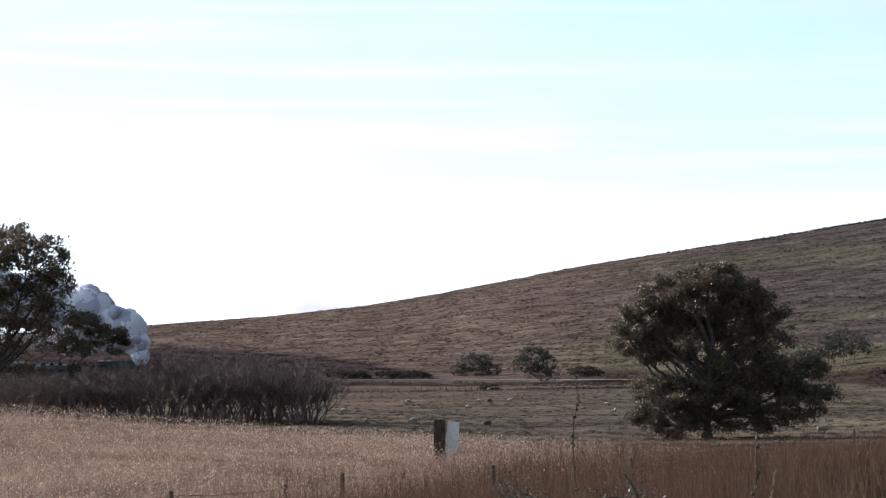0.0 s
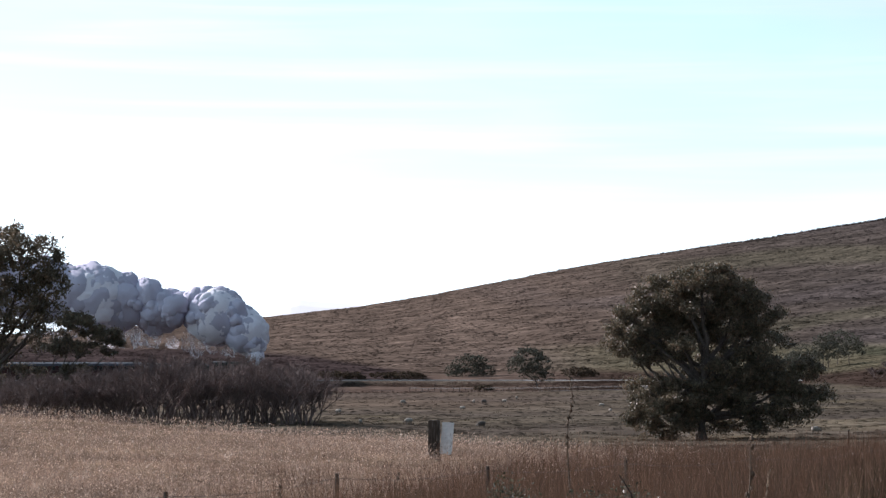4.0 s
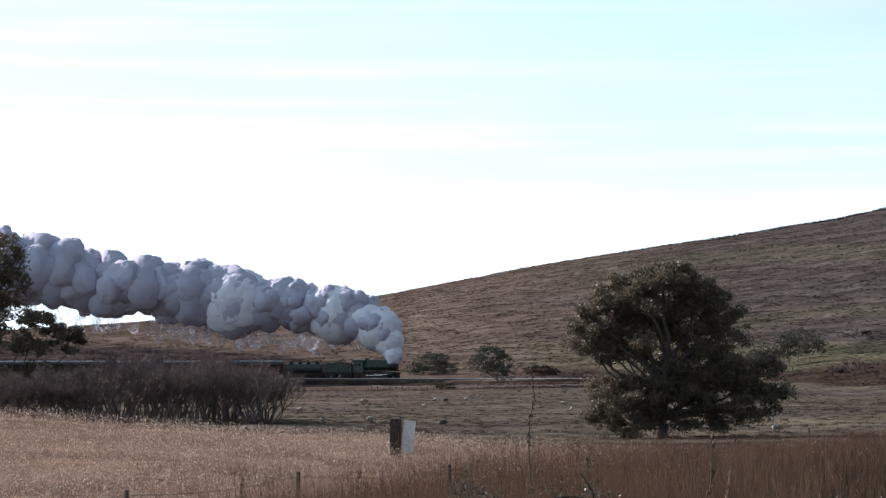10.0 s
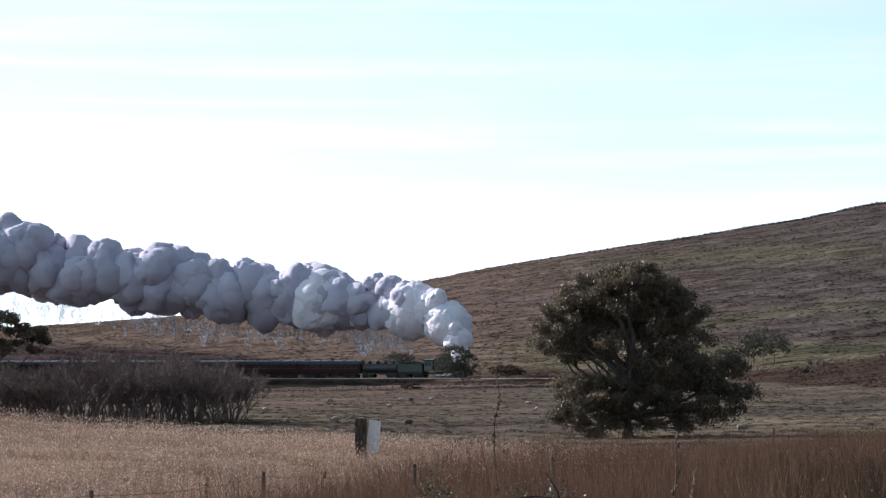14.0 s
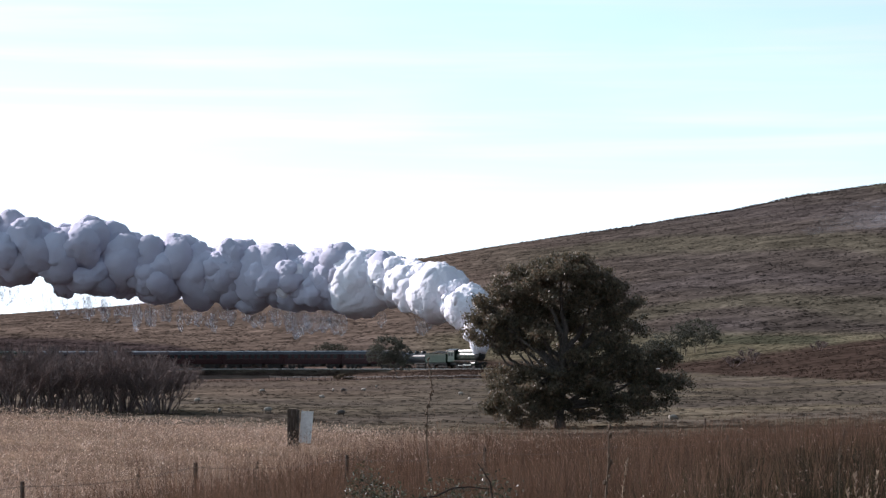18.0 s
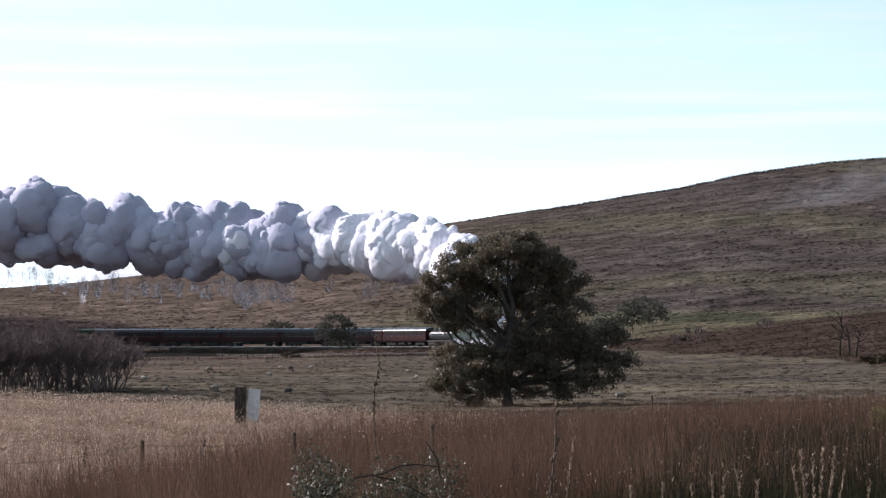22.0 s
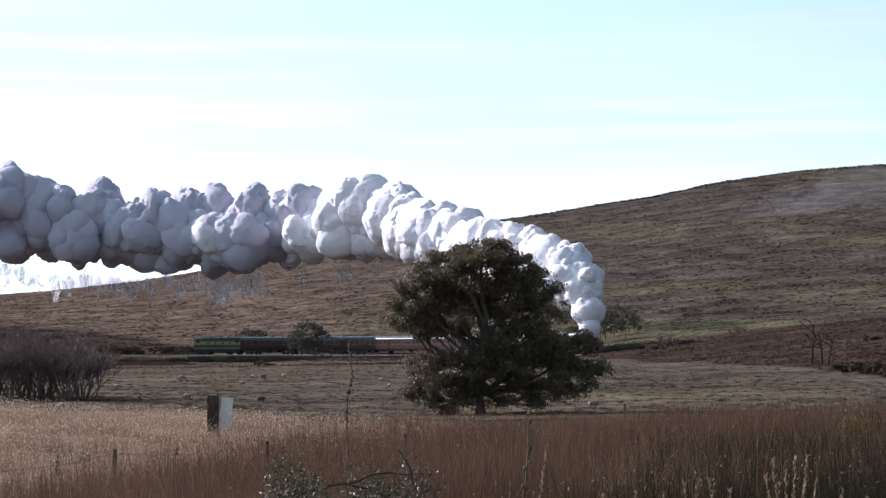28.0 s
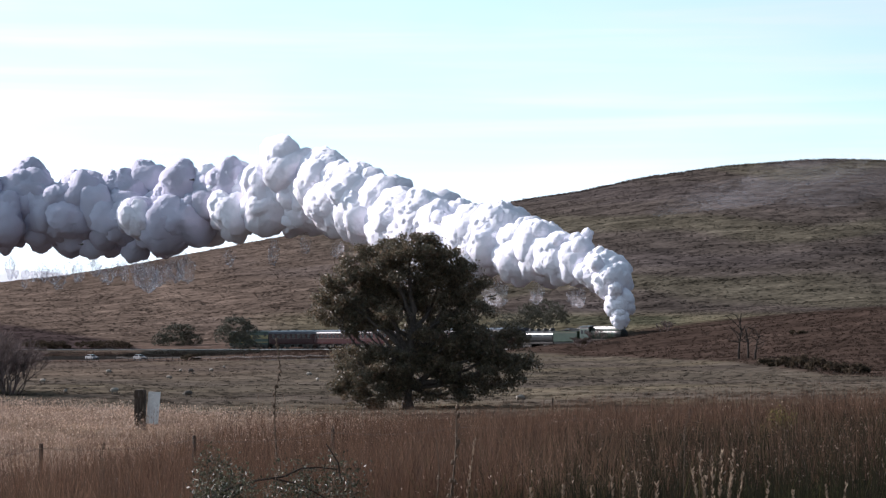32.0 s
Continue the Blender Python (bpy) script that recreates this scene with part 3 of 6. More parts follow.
for u, v, h in ((1593, 662, 2.6), (1716, 640, 2.0), (1560, 668, 1.8)):
    st, tw = bare_shrub_meshes(int(u), 2.6, 1.6, 8)
    ob = thing("bare_shrub", Matrix.Translation(on_board(u, v, 150)) @ Matrix.Diagonal((1, 1, h / 2.6, 1)), "small leafless shrub in russet grass on the bank", "shrub")
    part("stem_tangle", st, None, ob)["kind"] = "stuff"
    part("twig_tangle", tw, None, ob, "fine bare twigs")["kind"] = "stuff"

BUSH_A = [(840, 647, 32, 20, 1), (814, 658, 20, 12, .9), (866, 657, 22, 14, .9), (838, 662, 36, 10, 1.0), (856, 640, 20, 12, .7)]
leafy_tree(on_ground(842, 572), crown_from(BUSH_A, 842, 668, 572), (0, 0, 0.5), 9000, 0.15, "low rounded grey-green bush beside the railway", 0.12, 21, M_LEAF_GREY, 0.32, "bush", 2, 3)
BUSH_B = [(946, 628, 30, 20, 1), (928, 645, 24, 20, .9), (966, 643, 24, 22, .9), (952, 657, 26, 16, 1.0), (978, 664, 14, 12, .5)]
leafy_tree(on_ground(962, 425), crown_from(BUSH_B, 962, 688, 425), (-0.4, 0, 1.6), 7000, 0.14, "small dark gum tree leaning below the railway bank", 0.13, 22, M_LEAF_GREY, 0.34, "tree", 1, 3)
CLUMP = [((1432, 626, 32, 20, .7), 1442), ((1470, 612, 28, 20, 1), 1466), ((1494, 606, 32, 18, 1), 1492), ((1517, 618, 25, 22, 1), 1512), ((1480, 628, 30, 16, .6), 1476), ((1408, 638, 26, 15, .6), 1410)]
for i, (b, uf) in enumerate(CLUMP):
    y = 530 + 6 * (i % 3)
    u, v, a, c, w = b
    bl = [(u, v - 1, a * .9, c * .85, w), (u - a * .5, v + c * .35, a * .6, c * .6, .8), (u + a * .5, v + c * .3, a * .6, c * .6, .8)]
    leafy_tree(on_ground(uf, y, 0.1), crown_from(bl, uf, 656, y), (0, 0, 2.8), 3300, 0.14, "slender grey-green tree in a clump by the cutting", 0.10, 30 + i, M_LEAF_GREY, 0.45, "tree", 1, 3, "clump of slender trees")
for u, y, w, h, n in ((1034, 548, 34, 9, 2600), (722, 566, 40, 7, 2600), (690, 567, 30, 6, 1800), (625, 568, 32, 7, 2200), (600, 570, 30, 7, 1800), (866, 436, 17, 6, 700), (1960, 330, 16, 4, 400), (1565, 385, 16, 5, 500)):
    b = on_ground(u, y)
    v0 = HOR + (EYE.z - b.z) / y * FOC
    leafy_tree(b, crown_from([(u, v0 - h, w, h, 1), (u + w * .5, v0 - h * .6, w * .6, h * .7, .8)], u, v0, y), (0, 0, 0.2), n, 0.18, "low dark scrubby bush in rank grass", 0.06, int(u), M_RANK, 0.3, "bush", 2, 2)


def dead_tree(u, y, h, seed, lean=0.0, label="dead leafless tree with crooked limbs by the creek"):
    rng = np.random.RandomState(seed)
    ob = thing("dead_tree", Matrix.Translation(on_ground(u, y, 0.1)), label, "tree", "dead trees by the creek")
    g = Geo()
    top = Vector((lean * h, 0, h))
    path = bend(rng, (0, 0, 0), top, 8, 0.05)
    g.tube(path, [0.15 * (1 - 0.09 * i) for i in range(9)], 7)
    part("trunk", g, M_DEAD, ob, smooth=True)
    for i in range(7):
        k = rng.randint(3, 8)
        s = rng.choice((-1, 1))
        tip = path[k] + Vector((s * rng.uniform(.3, 1.0), rng.uniform(-.4, .4), rng.uniform(0.1, 0.9))) * h * 0.45
        b = Geo().tube(bend(rng, path[k], tip, 5, .2), [.065, .055, .045, .035, .025, .015], 5)
        for _ in range(2):
            q = path[k].lerp(tip, rng.uniform(.3, .9))
            b.tube(bend(rng, q, q + Vector(rng.uniform(-1, 1, 3)) * h * 0.13, 3, .15), [.03, .025, .018, .01], 4)
        part("branch", b, M_DEAD, ob)


dead_tree(1851, on_board(1851, 689, 150).y, 5.2, 2, 0.06)
dead_tree(1868, on_board(1868, 689, 150).y, 3.8, 6, -0.12)
dead_tree(1881, on_board(1881, 690, 150).y, 3.2, 9, 0.2)


# ---------------------------------------------------------------- grass
M_STRAW = material("pale_straw", (0.315, 0.215, 0.158), (0.135, 0.088, 0.064), (0.58, 0.44, 0.35), scale=0.22, rough=0.6, per="island", coords="World", spec=0.3, translucent=0.35, spread=0.45)
M_RUSSET = material("russet_grass", (0.128, 0.072, 0.047), (0.080, 0.044, 0.029), (0.245, 0.155, 0.10), scale=0.15, rough=0.6, per="island", coords="World", spec=0.3, translucent=0.35, spread=0.65)
M_OLIVE = material("olive_grass", (0.085, 0.078, 0.030), (0.055, 0.052, 0.022), (0.14, 0.115, 0.05), scale=0.2, rough=0.6, per="island", coords="World", spec=0.3, translucent=0.3, spread=0.5)
# near-black green: shade on the near verge put into the blades' colour
M_DARKGRASS = material("shade_dark_grass", (0.028, 0.027, 0.015), (0.018, 0.018, 0.010), (0.060, 0.048, 0.026), scale=0.4, rough=0.6, per="island", coords="World", spec=0.2, translucent=0.2, spread=0.5)
M_TUSSOCK = cover_material("tussock", 0.30, 0, 0.45)


def blades(rng, u, y, h, width, lean=0.25):
    """Bent grass blades at the bearings u and distances y."""
    n = len(u)
    tuft = 9
    u, y = np.repeat(u[::tuft], tuft)[:n], np.repeat(y[::tuft], tuft)[:n]
    x = (u - 784) / FOC * y
    ox, oy = rng.normal(size=(2, n)) * 0.13
    x, y = x + ox, y + oy
    z = carved(x.copy(), y.copy()) - 0.04
    a = np.arctan2(oy, ox) + rng.normal(size=n) * 0.7
    l = np.abs(rng.normal(size=n)) * lean * h
    dx, dy = np.cos(a) * l, np.sin(a) * l
    wa = rng.uniform(-0.6, 0.6, n)
    wx, wy = np.cos(wa) * width / 2, np.sin(wa) * width / 2
    b = np.stack([x, y, z], 1)
    o = np.zeros(n)
    P = [b - np.stack([wx, wy, o], 1), b + np.stack([wx, wy, o], 1),
         b + np.stack([dx * .35 + wx * .8, dy * .35 + wy * .8, h * .6], 1), b + np.stack([dx * .35 - wx * .8, dy * .35 - wy * .8, h * .6], 1),
         b + np.stack([dx + wx * .25, dy + wy * .25, h], 1), b + np.stack([dx - wx * .25, dy - wy * .25, h], 1)]
    v = np.stack(P, 1).reshape(-1, 3)
    i = np.arange(n)[:, None] * 6
    return v, np.concatenate([i + np.array([0, 1, 2, 3]), i + np.array([3, 2, 4, 5])])


def sward(name, n, u0, u1, y0, y1, h, width, mat, label, seed, keep=None, power=1.0, lean=0.25):
    rng = np.random.RandomState(seed)
    u = rng.uniform(u0, u1, n)
    y = 1 / (1 / y0 + (1 / y1 - 1 / y0) * rng.uniform(0, 1, n) ** power)
    k = np.ones(n, bool) if keep is None else keep(u, y, rng.uniform(0, 1, n))
    u, y = u[k], y[k]
    hh = h * (1 + 0.35 * np.exp(-((y - 43) / 9) ** 2)) * rng.uniform(0.5, 1.3, len(u)) * (1 + 0.25 * wobble((u - 784) / FOC * y, y, 6, seed))
    v, f = blades(rng, u, y, hh, width * (0.55 + y / 120), lean)
    me = fast_mesh(name, v, f, mat)
    if mat == M_TUSSOCK:
        paint_cover(me, v)
    return tagged(new(name, me), label, "grass", kind="stuff")


def verge_shade(u, y):
    """Where dark green undergrowth thickens towards the near verge, standing in for shade."""
    return smoothstep(1200, 1720, u) * smoothstep(64, 40, y + 4 * wobble(u, y, 90, 8))


def right_share(u, y):
    """How far the tall russet grass has taken over, from the open paddock to the verge."""
    return smoothstep(560, 1000, u + 13.0 * np.maximum(52 - y, -30) + 60 * wobble(u, y * 4, 160, 2))


sward("paddock_grass", 150000, -150, 1500, 28, 125, 0.27, 0.0090, M_STRAW, "pale straw-coloured dry grass of the paddock", 41, lambda u, y, r: r > right_share(u, y) * 0.9, 1.0, 1.7)
sward("tall_grass", 260000, 150, 2300, 22, 112, 0.80, 0.0050, M_RUSSET, "tall russet dry grass on the verge", 42, lambda u, y, r: r < right_share(u, y) * (1 - 0.8 * verge_shade(u, y)), 1.0, 0.28)
sward("green_grass", 16000, 900, 2300, 16, 60, 0.60, 0.006, M_OLIVE, "olive green undergrowth among dry grass", 43, lambda u, y, r: r < right_share(u, y) * smoothstep(70, 25, y))
sward("pasture_grass", 60000, -100, 2300, 112, 400, 0.12, 0.024, M_TUSSOCK, "short grazed winter grass of the valley floor", 44, None, 1.0, 0.9)


def tussocks(name, n, ygen, mat, label, seed, size=(0.35, 0.8), tall=0.55, u0=-200, u1=2350, keep=None):
    """Low grass tufts as ragged cones, one mesh."""
    rng = np.random.RandomState(seed)
    u, y = rng.uniform(u0, u1, n), ygen(rng, n)
    x = (u - 784) / FOC * y
    k = wobble(x, y, 14, seed) + 0.6 * wobble(x * .3, y, 5, seed + 1) + rng.normal(size=n) * 0.5 > -0.15
    if keep is not None:
        k &= keep(u, y)
    x, y = x[k], y[k]
    n = len(x)
    z = carved(x.copy(), y.copy())
    r = rng.uniform(*size, n)
    h = r * tall * rng.uniform(0.7, 1.4, n)
    seg = 6
    ring = []
    for j in range(seg):
        w = 2 * np.pi * j / seg
        rr = r * rng.uniform(0.75, 1.25, n)
        ring.append(np.stack([x + np.cos(w) * rr * 1.9, y + np.sin(w) * rr, z - 0.15 * h], 1))
    mid = []
    for j in range(seg):
        w = 2 * np.pi * (j + .5) / seg
        rr = r * rng.uniform(0.35, 0.75, n)
        mid.append(np.stack([x + np.cos(w) * rr * 1.9, y + np.sin(w) * rr, z + h * rng.uniform(.6, 1.0, n)], 1))
    V = np.stack(ring + mid, 1).reshape(-1, 3)
    i = np.arange(n)[:, None] * 12
    F = [i + np.array([j, (j + 1) % seg, seg + j]) for j in range(seg)] + [i + np.array([seg + j, (j + 1) % seg, seg + (j + 1) % seg]) for j in range(seg)]
    F += [i + np.array([6, 7, 8]), i + np.array([6, 8, 9]), i + np.array([6, 9, 10]), i + np.array([6, 10, 11])]
    me = fast_mesh(name, V, np.concatenate(F), mat)
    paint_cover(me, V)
    return tagged(new(name, me), label, "grass", kind="stuff")


tussocks("hill_tussocks", 95000, lambda r, n: 590 + 370 * r.uniform(0, 1, n) ** 1.1, M_TUSSOCK, "tussocks of dry grass terracing the hillside", 51, (0.14, 0.38), 0.36)
tussocks("flat_tussocks", 16000, lambda r, n: r.uniform(425, 600, n), M_TUSSOCK, "small dry tussocks on the green flat below the hill", 57, (0.10, 0.30), 0.34, 950)
tussocks("valley_tussocks", 22000, lambda r, n: r.uniform(135, 400, n), M_TUSSOCK, "scattered dry tussocks on the valley floor", 52, (0.08, 0.22), 0.32)


def bank_only(u, y, r):
    return y > np.interp(u, [1000, 1180, 1470, 1620, 1850, 2016, 2400], [420, 395, 372, 330, 265, 228, 190])


sward("bank_grass", 70000, 1000, 2350, 200, 415, 0.20, 0.022, M_TUSSOCK, "rank russet grass on the cutting's bank", 53, bank_only, 1.0, 0.9)
sward("lineside_grass", 26000, -60, 1300, 405, 545, 0.3, 0.020, M_TUSSOCK, "rank russet grass below the railway", 54, lambda u, y, r: (u > 900 + 60 * r) | (y < 425), 1.0, 0.9)
sward("ridge_scrub", 20000, 900, 2250, 936, 955, 0.42, 0.016, M_TUSSOCK, "ragged scrub and grass along the hill's crest", 56, lambda u, y, r: r < smoothstep(800, 1850, u), 1.0, 0.4)
sward("undergrowth", 120000, 1100, 2300, 20, 60, 0.60, 0.0075, M_DARKGRASS, "dark green undergrowth of the road verge, darkened for shade", 55, lambda u, y, r: r < verge_shade(u, y), 1.0, 0.25)
for i, (u, y, w, h) in enumerate(((1905, 252, 16, 7), (1935, 248, 20, 10), (1965, 243, 22, 12), (1995, 238, 24, 12), (2030, 234, 24, 10), (2070, 228, 24, 9))):
    b = on_ground(u, y)
    v0 = HOR + (EYE.z - b.z) / y * FOC
    leafy_tree(b, crown_from([(u, v0 - h, w, h, 1), (u + w * .5, v0 - h * .6, w * .6, h * .7, .8)], u, v0, y), (0, 0, 0.2), 1100, 0.13, "dark scrubby bush along the creek", 0.06, 330 + i, M_RANK, 0.35, "bush", 2, 2, "bushes along the creek")


def flecks(name, n, u0, u1, y0, y1, h, mat, label, seed, keep):
    """Pale flecks at the top of the grass: seed heads, with its sparkle painted in."""
    rng = np.random.RandomState(seed)
    u = rng.uniform(u0, u1, n)
    y = 1 / rng.uniform(1 / y1, 1 / y0, n)
    k = keep(u, y, rng.uniform(0, 1, n))
    u, y = u[k], y[k]
    n = len(u)
    x = (u - 784) / FOC * y
    p = np.stack([x, y, carved(x.copy(), y.copy()) + h * rng.uniform(0.45, 1.2, n)], 1)
    a = rng.normal(size=(n, 3)) * np.array((.6, .6, 1))
    a /= np.linalg.norm(a, axis=1)[:, None]
    b = np.cross(a, rng.normal(size=(n, 3)))
    b /= np.linalg.norm(b, axis=1)[:, None]
    s = (rng.uniform(.010, .027, n) * (0.5 + y / 75))[:, None]
    v = np.stack([p - a * s, p + b * s * .35, p + a * s, p - b * s * .35], 1).reshape(-1, 3)
    return tagged(new(name, fast_mesh(name, v, np.arange(4 * n).reshape(n, 4), mat)), label, "grass", kind="stuff")


# bright seed heads; the sparkle of backlit grass is put into their colour
M_FLECK = material("seed_fleck", (0.44, 0.32, 0.245), (0.27, 0.185, 0.135), (0.60, 0.47, 0.37), scale=2, rough=0.5, per="island", translucent=0.35, spread=0.6, spec=0.4, coords="World")
flecks("paddock_seed_heads", 110000, -150, 1400, 30, 120, 0.5, M_FLECK, "pale seed heads over the paddock grass", 61, lambda u, y, r: r > right_share(u, y) * 0.8)
flecks("verge_seed_heads", 15000, 300, 2300, 22, 100, 0.75, M_FLECK, "pale seed heads over the tall verge grass", 62, lambda u, y, r: r < right_share(u, y) * 0.8)


# ---------------------------------------------------------------- railway
M_BALLAST = material("ballast", (0.075, 0.062, 0.052), (0.052, 0.043, 0.036), (0.11, 0.095, 0.08), scale=0.8, rough=1.0, spec=0.04, bump=0.06, bump_scale=7, coords="World")
M_EARTH = material("bank_grass", (0.088, 0.066, 0.049), (0.062, 0.047, 0.036), (0.118, 0.088, 0.064), scale=0.12, rough=1.0, bump=0.3, bump_scale=1.2, coords="World", spec=0.1)
M_RAIL = material("rail_steel", (0.36, 0.34, 0.33), (0.28, 0.26, 0.25), (0.44, 0.42, 0.41), scale=0.6, rough=0.3, metal=0.95, coords="World")
M_SLEEPER = material("sleeper_wood", (0.10, 0.085, 0.07), (0.07, 0.055, 0.05), (0.15, 0.13, 0.11), scale=1.2, rough=1.0, spec=0.05, per="island", coords="World")


def strip(profile, s0, s1, step=3.0):
    """A cross-section (off to the right of the line, height over the rail) drawn along the line."""
    ss = np.arange(s0, s1, step)
    V = []
    for s in ss:
        p = on_line(s)
        d = (on_line(s + 1) - on_line(s - 1)).normalized()
        r = Vector((d.y, -d.x, 0))
        V += [tuple(p + r * o + Vector((0, 0, h))) for o, h in profile]
    k = len(profile)
    F = [(i * k + j, i * k + j + 1, (i + 1) * k + j + 1, (i + 1) * k + j) for i in range(len(ss) - 1) for j in range(k - 1)]
    return Geo().add(V, F)


def build_railway():
    ob = thing("railway_track", Matrix.Identity(4), "single railway track on a low grassed embankment", "railway", kind="structure")
    L = LINE_S[-1] - 3
    part("embankment", strip([(-9, -3.6), (-4.2, -0.7), (4.2, -0.7), (14, -3.4)], 2, L), M_EARTH, ob, "dark grassy embankment")
    part("ballast", strip([(-2.6, -0.72), (-1.7, -0.2), (1.7, -0.2), (2.6, -0.72)], 2, L), M_BALLAST, ob, "dark stone ballast grown with dry grass")
    part("grass_verge", strip([(2.5, -0.75), (3.0, -0.40), (3.7, -0.30), (4.3, -0.50), (5.2, -1.0)], 2, L), M_EARTH, ob, "rank dark grass along the line")
    for o in (-0.7175, 0.7175):
        part("rail", strip([(o - 0.035, -0.18), (o - 0.035, -0.01), (o - 0.02, 0.0), (o + 0.02, 0.0), (o + 0.035, -0.015), (o + 0.035, -0.08), (o + 0.01, -0.09), (o + 0.01, -0.18)], 2, L, 2.0), M_RAIL, ob, "worn shining steel rail")
    g = Geo()
    s = LINE_S[2 * 24]
    while s < L:
        p = on_line(s)
        d = on_line(s + 1) - on_line(s - 1)
        g.box(-0.12, 0.12, -1.25, 1.25, -0.24, -0.15, m=Matrix.Translation(p) @ Matrix.Rotation(math.atan2(d.y, d.x), 4, "Z"))
        s += 0.9
    tagged(part("sleepers", g, M_SLEEPER, ob, "weathered timber sleepers"), kind="stuff")


build_railway()


def build_bank_blades():
    """Rank grass standing on the near slope of the embankment."""
    rng = np.random.RandomState(58)
    n = 42000
    s0, s1 = LINE_S[2 * 24], LINE_S[10 * 24]
    ss, off = rng.uniform(s0, s1, n), rng.uniform(4.4, 12.5, n)
    ss = np.repeat(ss[::6], 6)[:n] + rng.normal(size=n) * .25
    px, py = np.interp(ss, LINE_S, LINE[:, 0]), np.interp(ss, LINE_S, LINE[:, 1])
    dx, dy = np.interp(ss + 1, LINE_S, LINE[:, 0]) - px, np.interp(ss + 1, LINE_S, LINE[:, 1]) - py
    ll = np.hypot(dx, dy)
    x, y = px + dy / ll * off, py - dx / ll * off
    z = np.maximum(rail_z(py) + np.interp(off, [2.6, 3.0, 3.7, 4.3, 5.2, 14.0], [-.72, -.42, -.32, -.52, -1.0, -3.4]), carved(x.copy(), y.copy())) - .03
    h = rng.uniform(.10, .34, n) * (1 + .5 * wobble(x, y, 7, 59))
    lx, w = rng.normal(size=n) * .6 * h, rng.uniform(.04, .10, n)
    ly = rng.normal(size=n) * .9 * h
    b = np.stack([x, y, z], 1)
    v = np.stack([b + np.stack([-w, 0 * w, 0 * w], 1), b + np.stack([w, 0 * w, 0 * w], 1), b + np.stack([lx + w * .3, ly, h], 1), b + np.stack([lx - w * .3, ly, h], 1)], 1).reshape(-1, 3)
    me = fast_mesh("embankment_grass", v, np.arange(4 * n).reshape(n, 4), M_TUSSOCK)
    paint_cover(me, v)
    tagged(new("embankment_grass", me), "rank brown grass over the railway embankment", "grass", kind="stuff")


build_bank_blades()

# ---------------------------------------------------------------- train
M_GREEN = material("loco_green", (0.018, 0.034, 0.022), (0.012, 0.024, 0.016), (0.03, 0.05, 0.034), scale=0.7, rough=0.30, spec=0.42)
M_BLACK = material("sooty_black", (0.020, 0.019, 0.020), (0.012, 0.012, 0.012), (0.05, 0.046, 0.042), scale=1.2, rough=0.28, spec=0.25)
M_STEEL = material("bright_steel", (0.55, 0.53, 0.5), (0.4, 0.38, 0.36), (0.65, 0.63, 0.6), scale=2, rough=0.25, metal=1.0)
M_COAL = material("coal", (0.018, 0.018, 0.020), (0.010, 0.010, 0.010), (0.04, 0.04, 0.042), scale=3, rough=0.5, bump=0.08, bump_scale=6)
M_MAROON = material("carriage_maroon", (0.040, 0.014, 0.015), (0.030, 0.011, 0.012), (0.055, 0.022, 0.022), scale=0.6, rough=0.40, per="object", spec=0.10, spread=0.12)
M_ROOF = material("carriage_roof", (0.050, 0.050, 0.064), (0.036, 0.036, 0.046), (0.075, 0.075, 0.09), scale=0.5, rough=0.30, per="object", spec=0.32, spread=0.2)
M_UNDER = material("underframe_black", (0.025, 0.023, 0.022), (0.015, 0.014, 0.014), (0.07, 0.055, 0.045), scale=1.2, rough=0.6)
M_CREAM = material("cream_lining", (0.11, 0.088, 0.068), (0.09, 0.07, 0.055), (0.15, 0.125, 0.10), scale=1.5, rough=0.4)
M_YELLOW = material("diesel_yellow", (0.20, 0.145, 0.026), (0.16, 0.115, 0.02), (0.25, 0.18, 0.04), scale=0.9, rough=0.3, spec=0.5)
M_DGREEN = material("diesel_green", (0.018, 0.036, 0.024), (0.014, 0.028, 0.019), (0.03, 0.048, 0.034), scale=0.8, rough=0.4, spec=0.25)
M_GREY_TANK = material("tank_grey", (0.05, 0.052, 0.056), (0.035, 0.036, 0.04), (0.08, 0.08, 0.085), scale=0.8, rough=0.28, spec=0.6)


def glass_material():
    m = material("train_glass", (0.012, 0.014, 0.016), (0.010, 0.011, 0.012), (0.02, 0.022, 0.025), scale=1.5, rough=0.15, spec=0.2)
    return m


M_GLASS = glass_material()


def wheel_mesh(name, r, w, mat, spokes=0):
    g = Geo().lathe([(-w / 2, r * 0.86), (-w / 2, r), (w / 2, r), (w / 2, r * 0.86), (w * .2, r * .84), (w * .2, r * 0.2), (-w * .2, r * .2), (-w * .2, r * .84)] if not spokes else
                    [(-w / 2, r * 0.84), (-w / 2, r), (w / 2, r), (w / 2, r * 0.84), (-w / 2, r * .84)], "y", seg=20)
    if spokes:
        g.f = g.f[:-2]
        g.lathe([(-w * .6, r * .2), (w * .6, r * .2)], "y", seg=10)
        for i in range(spokes):
            g.box(0, r * 0.88, -w * .25, w * .25, -r * .04, r * .04, m=Matrix.Rotation(2 * math.pi * i / spokes, 4, "Y"))
        g.box(-r * .5, -r * .2, -w * .35, w * .35, -r * .3, r * .3)
    return mesh_of(name, g, mat)


WHEEL = wheel_mesh("wheel", 0.46, 0.13, M_UNDER)
DRIVER = wheel_mesh("driving_wheel", 0.80, 0.14, M_BLACK, 14)
ROLLERS = []      # (wheel, radius, local place)
CARS = []         # (vehicle, centre behind the train's front, half the bogie spacing)


